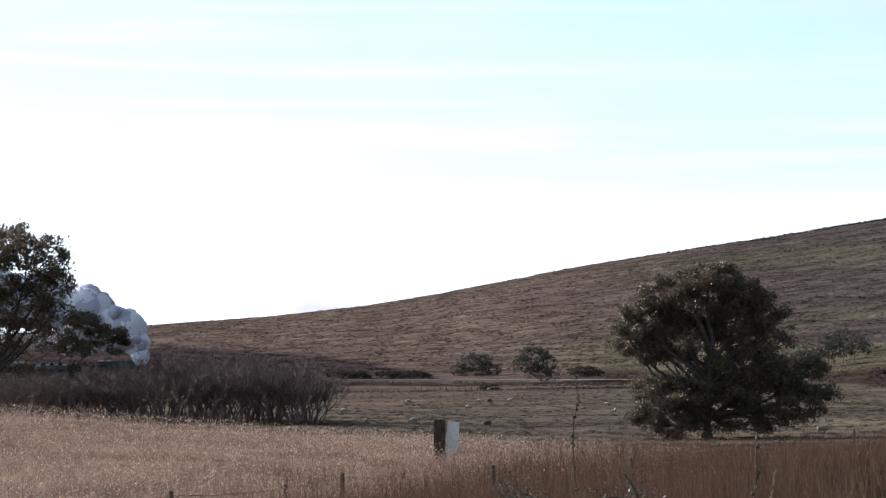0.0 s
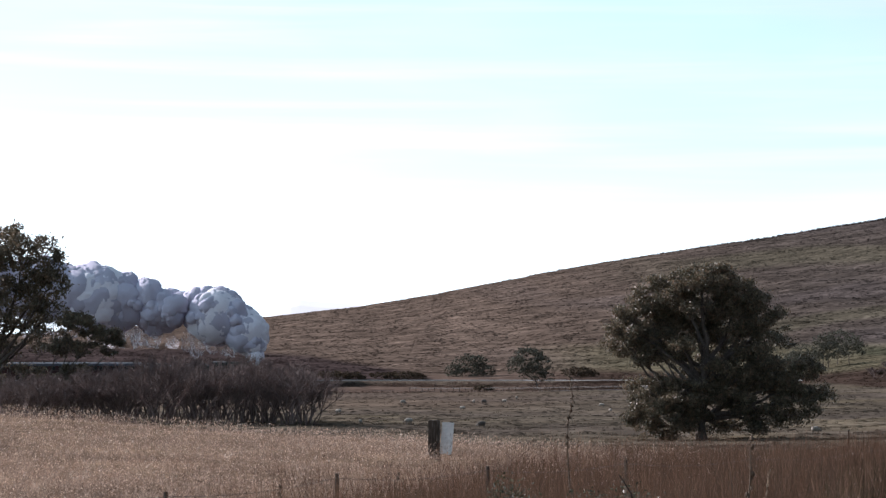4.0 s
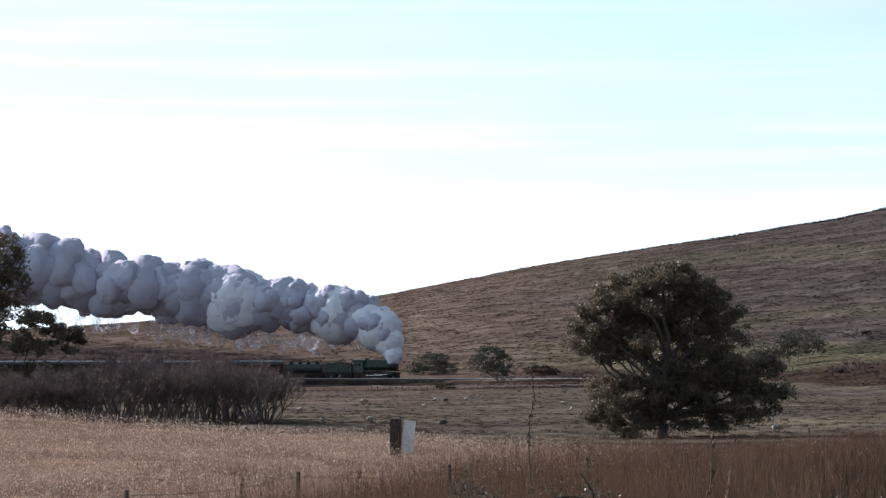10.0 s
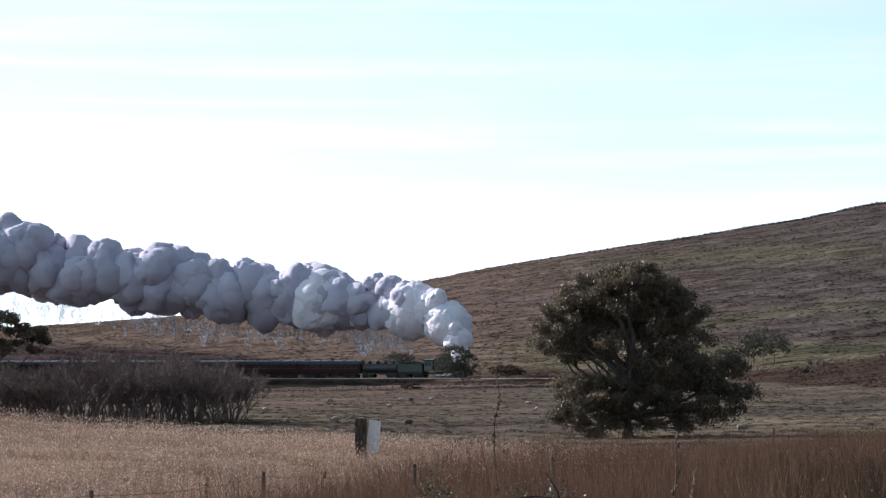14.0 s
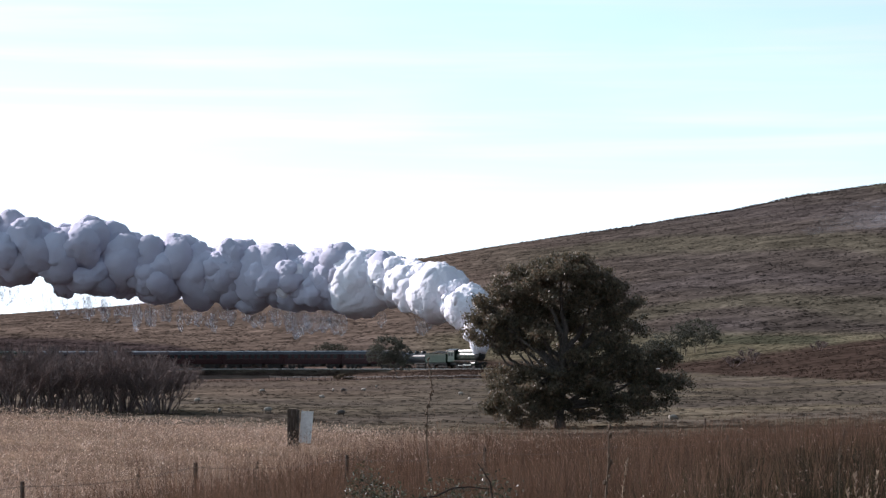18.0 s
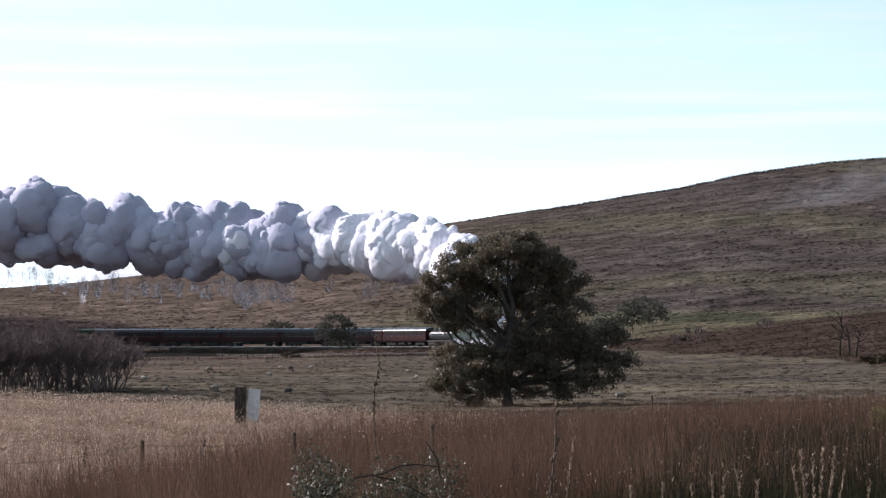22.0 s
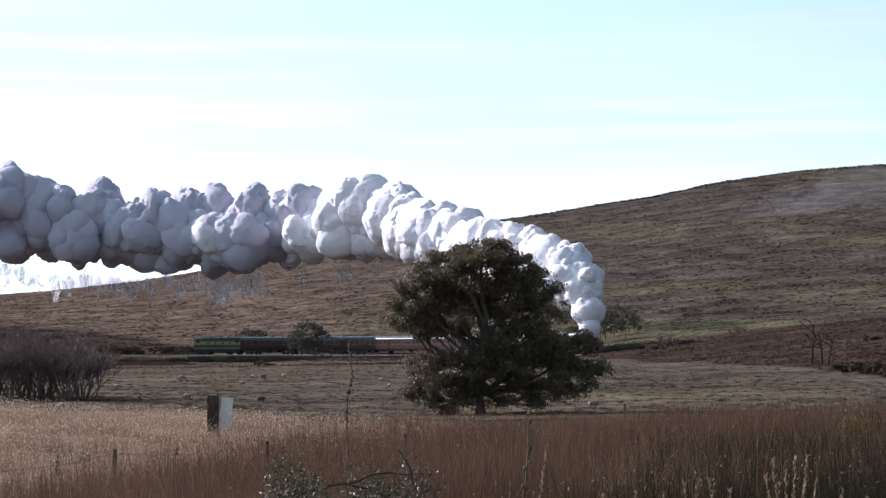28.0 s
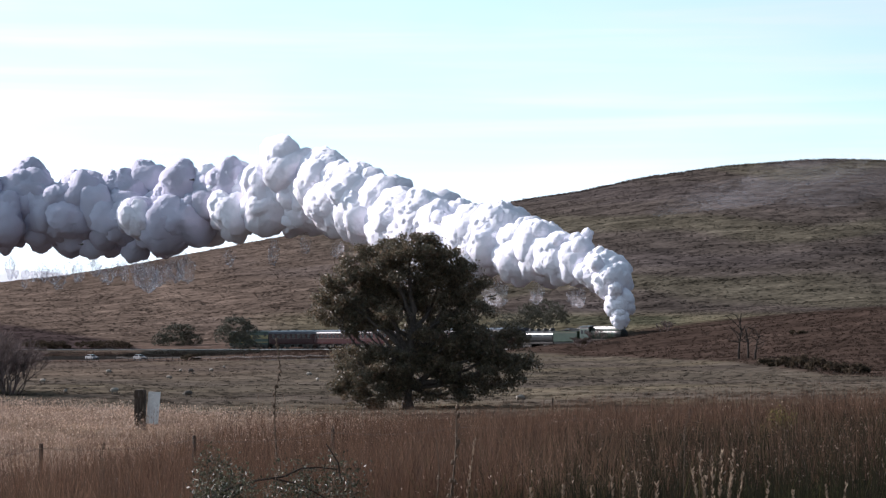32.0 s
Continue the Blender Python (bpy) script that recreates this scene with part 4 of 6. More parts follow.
def put_wheel(name, mesh, parent, x, y, r):
    ob = part(name, mesh, None, parent)
    ob.matrix_basis = pose(x, y, r)
    ROLLERS.append((ob, r, x, y))
    return ob


def bogie(parent, x, span=2.2, inside=False):
    g = Geo()
    for y in (-1.0, 1.0):
        g.box(x - span / 2 - 0.45, x + span / 2 + 0.45, y - 0.06, y + 0.06, 0.38, 0.72, 0.02)
        for dx in (-span / 2, span / 2):
            g.box(x + dx - 0.17, x + dx + 0.17, y - 0.1, y + 0.1, 0.28, 0.62, 0.03)
    g.box(x - 0.3, x + 0.3, -1.0, 1.0, 0.45, 0.78, 0.03)
    bo = part("bogie", g, M_UNDER, parent)
    for dx in (-span / 2, span / 2):
        for y in (-0.74, 0.74):
            put_wheel("wheel", WHEEL, bo, x + dx, y, 0.46)
    return bo


def arch(w, z0, z1, rise, n=10):
    """Outline of a vehicle body: flat floor, straight sides, arched top."""
    return [(w, z0), (w, z1)] + [(w * math.cos(math.pi * i / n), z1 + rise * math.sin(math.pi * i / n) ** 0.8) for i in range(1, n)] + [(-w, z1), (-w, z0)]


def build_loco():
    ob = thing("steam_locomotive", Matrix.Identity(4), "green steam locomotive hauling a train with thick white smoke", "locomotive")
    hl = 5.4
    part("frame", Geo().box(-hl, hl - 0.6, -0.55, 0.55, 0.75, 1.25).box(hl - .75, hl - .55, -1.3, 1.3, 0.75, 1.25, 0.03), M_BLACK, ob)
    part("boiler", Geo().lathe([(-2.6, 1.02), (-0.6, 1.02), (1.2, 0.94), (3.3, 0.88)], "x", (0, 0, 2.55), 28), M_GREEN, ob, "polished dark green boiler barrel", smooth=True)
    for x, r in ((-1.5, 1.03), (0.1, 1.005), (1.2, 0.955), (2.3, 0.925)):
        part("boiler_band", Geo().lathe([(x - 0.04, r), (x - 0.04, r + .012), (x + 0.04, r + .012), (x + 0.04, r)], "x", (0, 0, 2.55), 28), M_CREAM, ob, "pale boiler lining")
    part("smokebox", Geo().lathe([(3.3, 0.90), (4.75, 0.90), (4.85, 0.84), (4.92, 0.5), (4.96, 0.1)], "x", (0, 0, 2.55), 28), M_BLACK, ob, "black smokebox", smooth=True)
    part("chimney", Geo().lathe([(3.35, 0.36), (3.5, 0.27), (4.0, 0.29), (4.08, 0.36), (4.16, 0.36), (4.16, 0.24)], "z", (4.05, 0, 0), 18), M_BLACK, ob, smooth=True)
    part("steam_dome", Geo().lathe([(3.3, 0.5), (3.6, 0.42), (3.85, 0.38), (4.0, 0.25), (4.04, 0.05)], "z", (1.0, 0, 0), 18), M_GREEN, ob, smooth=True)
    part("sand_dome", Geo().lathe([(3.3, 0.4), (3.6, 0.34), (3.75, 0.28), (3.82, 0.05)], "z", (2.3, 0, 0), 16), M_GREEN, ob, smooth=True)
    casing = Geo()
    rings = [(-2.6, 3.96, .62), (-1.0, 3.98, .62), (1.5, 3.98, .60), (3.4, 3.96, .58), (4.3, 3.88, .52), (4.75, 3.62, .40), (4.86, 3.35, .30)]
    V = [(x, w * a, 3.2 + (z - 3.2) * b) for x, z, w in rings for a, b in ((1.15, 0), (1.0, .72), (.75, .94), (.35, 1.0), (-.35, 1.0), (-.75, .94), (-1.0, .72), (-1.15, 0))]
    F = [(8 * i + j, 8 * i + j + 1, 8 * i + j + 9, 8 * i + j + 8) for i in range(len(rings) - 1) for j in range(7)] + [tuple(range(8)), tuple(range(8 * len(rings) - 1, 8 * len(rings) - 9, -1))]
    part("top_casing", casing.add(V, F), M_GREEN, ob, "smooth green casing along the boiler's top", smooth=True)
    part("safety_valve", Geo().lathe([(3.5, 0.12), (3.85, 0.1), (3.9, 0.14)], "z", (-1.6, 0, 0), 10), M_STEEL, ob)
    part("headlight", Geo().lathe([(4.6, .17), (4.95, .2), (5.0, .17)], "x", (0, 0, 3.62), 14), M_STEEL, ob, "round chrome headlight")
    cab = part("cab", Geo().sweep_x(arch(1.42, 1.4, 3.55, 0.42), -4.9, -2.6), M_GREEN, ob, "green cab with side windows", smooth=True)
    part("cab_roof", Geo().sweep_x([(1.52 * math.cos(math.pi * i / 10), 3.58 + .46 * math.sin(math.pi * i / 10)) for i in range(11)], -5.4, -2.5), M_BLACK, cab, "sooty black cab roof", smooth=True)
    for y in (-1.425, 1.425):
        for x in (-4.3, -3.45):
            part("cab_window", Geo().box(x - .3, x + .3, y - .012, y + .012, 2.55, 3.25), M_GLASS, cab)
        part("running_board", Geo().box(-2.6, 4.9, y * .98 - .18, y * .98 + .18 - .0, 1.62, 1.72), M_BLACK, ob)
        part("valance", Geo().box(-2.6, 4.7, y * 1.09 - .012, y * 1.09 + .012, 1.5, 1.7), M_CREAM, ob, "pale lining along the footplate")
        part("handrail", Geo().tube([(-2.4, y * .76, 3.0), (4.6, y * .70, 2.95)], 0.025, 6), M_STEEL, ob, "bright steel handrail")
        part("cylinder", Geo().lathe([(3.1, .36), (3.15, .42), (4.35, .42), (4.4, .36)], "x", (0, y * .82, 0.98), 16), M_GREEN, ob, smooth=True)
        part("coupling_rod", Geo().box(-2.1, 1.9, y * .66 - .03, y * .66 + .03, 0.55, 0.68), M_STEEL, ob, "bright steel coupling rod")
        part("connecting_rod", Geo().box(-0.1, 3.2, y * .70 - .03, y * .70 + .03, 0.75, 0.88), M_STEEL, ob, "bright steel connecting rod")
        for x in (-2.1, -0.1, 1.9):
            put_wheel("driving_wheel", DRIVER, ob, x, 0.78 * (1 if y > 0 else -1), 0.80)
        for x in (3.0, 4.7):
            put_wheel("leading_wheel", WHEEL, ob, x, 0.74 * (1 if y > 0 else -1), 0.46)
        part("buffer", Geo().lathe([(hl - .55, .09), (hl - .2, .09), (hl - .2, .22), (hl - .12, .22)], "x", (0, y * .6, 1.02), 12), M_BLACK, ob)
    g = Geo()
    for i in range(9):
        y = -1.1 + 0.275 * i
        g.tube([(hl - .6, y, 0.75), (hl - .05 - abs(y) * .35, y * .8, 0.12)], 0.035, 5)
    part("cowcatcher", g, M_BLACK, ob, "slatted black pilot")
    CARS.append((ob, hl, 3.0))
    return ob


def build_tender():
    ob = thing("tender", Matrix.Identity(4), "green tender heaped with black coal behind the locomotive", "tender")
    h = 3.2
    part("frame", Geo().box(-h, h, -1.25, 1.25, 0.85, 1.2, 0.03), M_BLACK, ob)
    part("tank", Geo().box(-h + .05, h - .1, -1.42, 1.42, 1.2, 3.05, 0.08), M_GREEN, ob, "dark green tank sides")
    for y in (-1.43, 1.43):
        part("lining", Geo().box(-h + .3, h - .4, y - .008, y + .008, 2.78, 2.86), M_CREAM, ob, "pale lining")
    rng = np.random.RandomState(5)
    n = 14
    V = [(-h + .4 + (2 * h - .9) * i / n, -1.25 + 2.5 * j / 6, 3.04 + (0.62 * math.sin(math.pi * (i + 1) / (n + 2)) * math.sin(math.pi * (j + .6) / 7.2)) + rng.uniform(-.08, .1)) for i in range(n + 1) for j in range(7)]
    F = [(i * 7 + j, i * 7 + j + 1, i * 7 + j + 8, i * 7 + j + 7) for i in range(n) for j in range(6)]
    part("coal", Geo().add(V, F), M_COAL, ob, "heaped black coal")
    for x in (-1.9, 1.9):
        bogie(ob, x, 1.7)
    CARS.append((ob, 10.9 + h, 1.9))
    return ob


def build_gin():
    ob = thing("water_tank_wagon", Matrix.Identity(4), "dark water tank wagon with domes along its top", "wagon")
    h = 4.45
    part("frame", Geo().box(-h, h, -1.2, 1.2, 0.9, 1.2, 0.03), M_UNDER, ob)
    part("tank", Geo().lathe([(-h + .3, .2), (-h + .25, 0.85), (-h + .4, 1.0), (h - .4, 1.0), (h - .25, 0.85), (h - .3, .2)], "x", (0, 0, 2.2), 24), M_GREY_TANK, ob, "dark grey cylindrical tank", smooth=True)
    for i, x in enumerate((-2.9, -0.95, 1.0, 2.9)):
        d = part("dome", Geo().lathe([(3.0, .52), (3.45, .5), (3.6, .38), (3.64, .05)], "z", (x, 0, 0), 16), M_BLACK, ob, "black tank dome", smooth=True)
        part("lid", Geo().lathe([(3.64, .22), (3.72, .2)], "z", (x, 0, 0), 12), M_BLACK, d)
    for y in (-1.15, 1.15):
        part("walkway", Geo().box(-h + .4, h - .4, y - .12, y + .12, 2.55, 2.62), M_CREAM, ob, "pale walkway along the tank")
    for x in (-3.0, 3.0):
        bogie(ob, x, 1.8)
    CARS.append((ob, 17.6 + h, 3.0))
    return ob


def build_carriage(index, centre):
    h = 7.05
    ob = thing("passenger_carriage", Matrix.Identity(4), "maroon passenger carriage with blue-grey arched roof", "carriage", "carriages of the train")
    part("body", Geo().sweep_x([(1.42, 1.05), (1.45, 1.3), (1.45, 3.1), (-1.45, 3.1), (-1.45, 1.3), (-1.42, 1.05)], -h, h), M_MAROON, ob, "maroon body side")
    roof = part("roof", Geo().sweep_x([(1.55 * math.cos(math.pi * i / 14), 3.08 + .74 * math.sin(math.pi * i / 14) ** .85) for i in range(15)], -h - .15, h + .15), M_ROOF, ob, "weathered blue-grey roof", smooth=True)
    for i in range(5):
        part("roof_vent", Geo().box(-h + 1.6 + 2.7 * i, -h + 2.0 + 2.7 * i, -.16, .16, 3.78, 3.95, 0.03), M_ROOF, roof)
    for y in (-1.455, 1.455):
        part("waist_line", Geo().box(-h + .1, h - .1, y - .006, y + .006, 2.08, 2.14), M_CREAM, ob, "thin cream lining")
        n = 9 - index % 2
        for i in range(n):
            x = -h + 1.5 + (2 * h - 3.0) * i / (n - 1)
            w = part("window", Geo().box(x - .42, x + .42, y - .012, y + .012, 2.22, 2.92), M_GLASS, ob)
            part("window_frame", Geo().box(x - .5, x + .5, y - .006, y + .006, 2.93, 2.99), M_CREAM, w, "cream window head")
        for x in (-h + .5, h - .5):
            part("door", Geo().box(x - .36, x + .36, y - .016, y + .016, 1.15, 2.95), M_MAROON, ob, "maroon end door")
    for s in (-1, 1):
        part("gangway", Geo().box(s * h, s * (h + .17), -.55, .55, 1.1, 3.3, 0.05) if s > 0 else Geo().box(-h - .17, -h, -.55, .55, 1.1, 3.3, 0.05), M_UNDER, ob, "black gangway bellows")
    part("underframe", Geo().box(-h, h, -1.2, 1.2, 0.88, 1.05).box(-2.4, -0.4, -1.1, 1.1, 0.4, 0.88, 0.05).box(.7, 1.9, -1.1, 1.1, 0.42, 0.88, 0.05), M_UNDER, ob)
    for x in (-4.7, 4.7):
        bogie(ob, x)
    CARS.append((ob, centre, 4.7))
    return ob


def build_diesel(centre):
    h = 5.6
    ob = thing("diesel_locomotive", Matrix.Identity(4), "green diesel locomotive with a yellow band at the train's rear", "locomotive")
    part("body", Geo().sweep_x(arch(1.42, 0.95, 3.2, 0.62, 12), -h, h), M_DGREEN, ob, "dark green streamlined body", smooth=True)
    part("nose", Geo().lathe([(-h - .55, .25), (-h - .45, .8), (-h - .2, 1.2), (-h + .1, 1.35)], "x", (0, 0, 2.05), 20), M_DGREEN, ob, smooth=True)
    for y in (-1.43, 1.43):
        part("yellow_band", Geo().box(-h + .1, h - .1, y - .008, y + .008, 2.15, 2.85), M_YELLOW, ob, "broad yellow side band")
        part("yellow_stripe", Geo().box(-h + .1, h - .1, y - .008, y + .008, 1.35, 1.5), M_YELLOW, ob, "thin yellow stripe")
        for x in (-2.2, -.4, 1.4, 3.0):
            part("porthole", Geo().lathe([(-.02, .2), (.02, .2)], "y", (x, y, 2.5), 14), M_GLASS, ob)
        for x in (-4.6, 4.7):
            part("cab_window", Geo().box(x - .35, x + .35, y - .014, y + .014, 2.6, 3.2), M_GLASS, ob)
        part("air_intake", Geo().box(-1.2, .8, y - .02, y + .02, 1.65, 2.05), M_UNDER, ob, "dark louvred intake")
    part("windscreen", Geo().box(-h - .05, -h + .02, -1.0, 1.0, 2.75, 3.25), M_GLASS, ob)
    for x in (-2.0, .2, 2.2):
        part("roof_fan", Geo().lathe([(3.78, .45), (3.9, .45), (3.92, .3)], "z", (x, 0, 0), 16), M_UNDER, ob)
    part("underframe", Geo().box(-h, h, -1.25, 1.25, 0.7, 0.95).box(-1.3, 1.3, -1.2, 1.2, 0.35, 0.7, 0.05), M_UNDER, ob)
    for x in (-3.5, 3.5):
        bogie(ob, x, 2.4)
    CARS.append((ob, centre, 3.5))
    return ob


build_loco()
build_tender()
build_gin()
for i in range(6):
    build_carriage(i, 26.7 + 7.2 + 14.42 * i)
build_diesel(26.7 + 14.42 * 6 + 5.7)


def front_s(t):
    """How far along the line the train's front has come at t seconds."""
    if t < 0:
        return LINE_S[3 * 24] + 6.6 * t
    return float(np.interp((3 + t / 4) * 24, np.arange(len(LINE_S)), LINE_S))


def car_pose(t, back, half):
    s = front_s(t) - back
    a, b = on_line(s + half), on_line(s - half)
    d = a - b
    m = (a + b) / 2
    return Matrix.Translation(m) @ Matrix.Rotation(math.atan2(d.y, d.x), 4, "Z") @ Matrix.Rotation(-math.asin(d.z / d.length), 4, "Y")


# ---------------------------------------------------------------- smoke
def smoke_material(name, lo, hi, scale, through, soft, colour):
    """White droplets: light scattered on both sides, evened out as deep cloud does, thicker and thinner in noise."""
    m = bpy.data.materials.new(name)
    m.use_nodes = True
    nt = m.node_tree
    nt.nodes.clear()
    N, L = nt.nodes.new, nt.links.new
    out, t, d, tr = N("ShaderNodeOutputMaterial"), N("ShaderNodeBsdfTransparent"), N("ShaderNodeBsdfDiffuse"), N("ShaderNodeBsdfTranslucent")
    x, x2, n, r, tc = N("ShaderNodeMixShader"), N("ShaderNodeMixShader"), N("ShaderNodeTexNoise"), N("ShaderNodeMapRange"), N("ShaderNodeTexCoord")
    d.inputs["Color"].default_value = tr.inputs["Color"].default_value = colour
    vt, geo, mixn, nrm = N("ShaderNodeVectorTransform"), N("ShaderNodeNewGeometry"), N("ShaderNodeMix"), N("ShaderNodeVectorMath")
    vt.vector_type, vt.convert_from, vt.convert_to = "NORMAL", "OBJECT", "WORLD"
    mixn.data_type, nrm.operation = "VECTOR", "NORMALIZE"
    mixn.inputs[0].default_value = soft
    L(tc.outputs["Object"], vt.inputs[0])
    L(geo.outputs["Normal"], mixn.inputs[4])
    L(vt.outputs[0], mixn.inputs[5])
    L(mixn.outputs[1], nrm.inputs[0])
    for b in (d, tr):
        L(nrm.outputs[0], b.inputs["Normal"])
    x2.inputs[0].default_value = through
    L(d.outputs[0], x2.inputs[1])
    L(tr.outputs[0], x2.inputs[2])
    L(tc.outputs["Object"], n.inputs["Vector"])
    n.inputs["Scale"].default_value, n.inputs["Detail"].default_value = scale, 6.0
    r.inputs["From Min"].default_value, r.inputs["From Max"].default_value = 0.36, 0.66
    r.inputs["To Min"].default_value, r.inputs["To Max"].default_value = lo, hi
    L(n.outputs["Fac"], r.inputs["Value"])
    L(r.outputs[0], x.inputs[0])
    L(t.outputs[0], x.inputs[1])
    L(x2.outputs[0], x.inputs[2])
    L(x.outputs[0], out.inputs["Surface"])
    return m


SMOKE_WHITE, SMOKE_GREY = (0.92, 0.905, 0.985, 1), (0.58, 0.57, 0.685, 1)   # steam, and a darker copy with shade put into its colour
M_SMOKE = smoke_material("white_smoke", 1.0, 1.0, 3.0, 0.06, 0.62, SMOKE_WHITE)
M_OLD = smoke_material("old_smoke", 0.95, 1.0, 2.0, 0.06, 0.66, SMOKE_WHITE)
M_SHADED = smoke_material("shaded_smoke", 1.0, 1.0, 3.0, 0.06, 0.74, SMOKE_GREY)
M_SKIN = smoke_material("thin_steam", 0.1, 0.75, 1.8, 0.45, 0.5, SMOKE_WHITE)
M_HAZE = smoke_material("haze_veil", 0.0, 0.04, 0.8, 0.5, 0.6, SMOKE_WHITE)
M_VAPOUR = smoke_material("thin_vapour", 0.0, 0.30, 0.9, 0.8, 0.6, SMOKE_WHITE)


def lobes(co, dirs, sizes, sharp):
    """Height of round lobes over the points of a ball, melted into one another."""
    d2 = (2 - 2 * co @ dirs.T) / sizes ** 2
    b = np.sqrt(np.clip(1 - d2, 0, 1)) * sizes
    return np.log(np.exp(sharp * b).mean(1) * len(sizes)) / sharp - math.log(len(sizes)) / sharp


def ball_of_lobes(rng, n, lo, hi):
    d = rng.normal(size=(n, 3))
    return d / np.linalg.norm(d, axis=1)[:, None], rng.uniform(lo, hi, n)


def smoke_lump(name, seed, sub, mat, broad, fine, ragged):
    """A lump of smoke of about unit radius, of lobes melted into one another."""
    rng = np.random.RandomState(seed)
    bm = bmesh.new()
    bmesh.ops.create_icosphere(bm, subdivisions=sub, radius=1.0)
    co = np.array([v.co for v in bm.verts])
    faces = np.array([[v.index for v in f.verts] for f in bm.faces])
    bm.free()
    b1 = lobes(co, *ball_of_lobes(rng, *broad), 18.0)
    b2 = lobes(co, *ball_of_lobes(rng, *fine), 55.0)
    where = np.array([0.5 + 0.5 * math.sin(3.1 * noise.noise(Vector(c) * 1.3 + Vector((0, seed * 3.3, 0)))) for c in co])
    b3 = lobes(co, *ball_of_lobes(rng, 320, 0.05, 0.15), 90.0)
    warp = np.array([noise.fractal(Vector(c) * 2.0 + Vector((seed * 7.1, 0, 0)), 0.75, 2.1, 7) for c in co])
    return fast_mesh(name, co * (0.70 + 0.50 * b1 + 0.27 * b2 * (0.25 + where) + 0.17 * b3 * where + ragged * warp)[:, None], faces, mat, True)


def billow_mesh(seed, sub=6):
    return smoke_lump("billow", seed, sub, M_SMOKE, (16, 0.45, 0.85), (110, 0.12, 0.34), 0.07)


def soft_mesh(seed, sub=6):
    return smoke_lump("old_billow", seed, sub, M_OLD, (14, 0.45, 0.9), (80, 0.15, 0.40), 0.09)


def plume_height(a, te):
    """Height of the plume's middle over the chimney, for smoke of age a sent up at te; fitted to its outline in the
    camera's view.
    """
    tau = float(np.interp(te, [8, 24], [1.15, 0.52]))
    return 9.9 * (1 - math.exp(-a / tau)) + a * float(np.interp(te, [-4, 4, 10, 17, 23], [0.82, 0.54, 0.62, 1.20, 0.92]))


def plume_radius(a, te):
    tau = float(np.interp(te, [8, 24], [0.62, 0.48]))
    return 1.0 + 5.2 * (1 - math.exp(-max(a, 0.0) / tau)) + a * float(np.interp(te, [12, 18], [0.22, 0.34]))


def carry(t, a):
    """How far smoke born at t is still carried along with the train, plus a drift chosen for where its shadow falls."""
    m = car_pose(t, 5.4, 3.0)
    return m.to_3x3() @ Vector((4.2 * (1 - math.exp(-a / 0.6)), 0, 0)) + Vector((0.0, 4.2, 0)) * (1 - math.exp(-a / 2.0)) - Vector((0, 0.25 * max(a, 0.0), 0))


def stack_at(t):
    m = car_pose(t, 5.4, 3.0)
    return m @ Vector((4.05, 0, 3.6))


PUFFS = []        # (puff, rows)


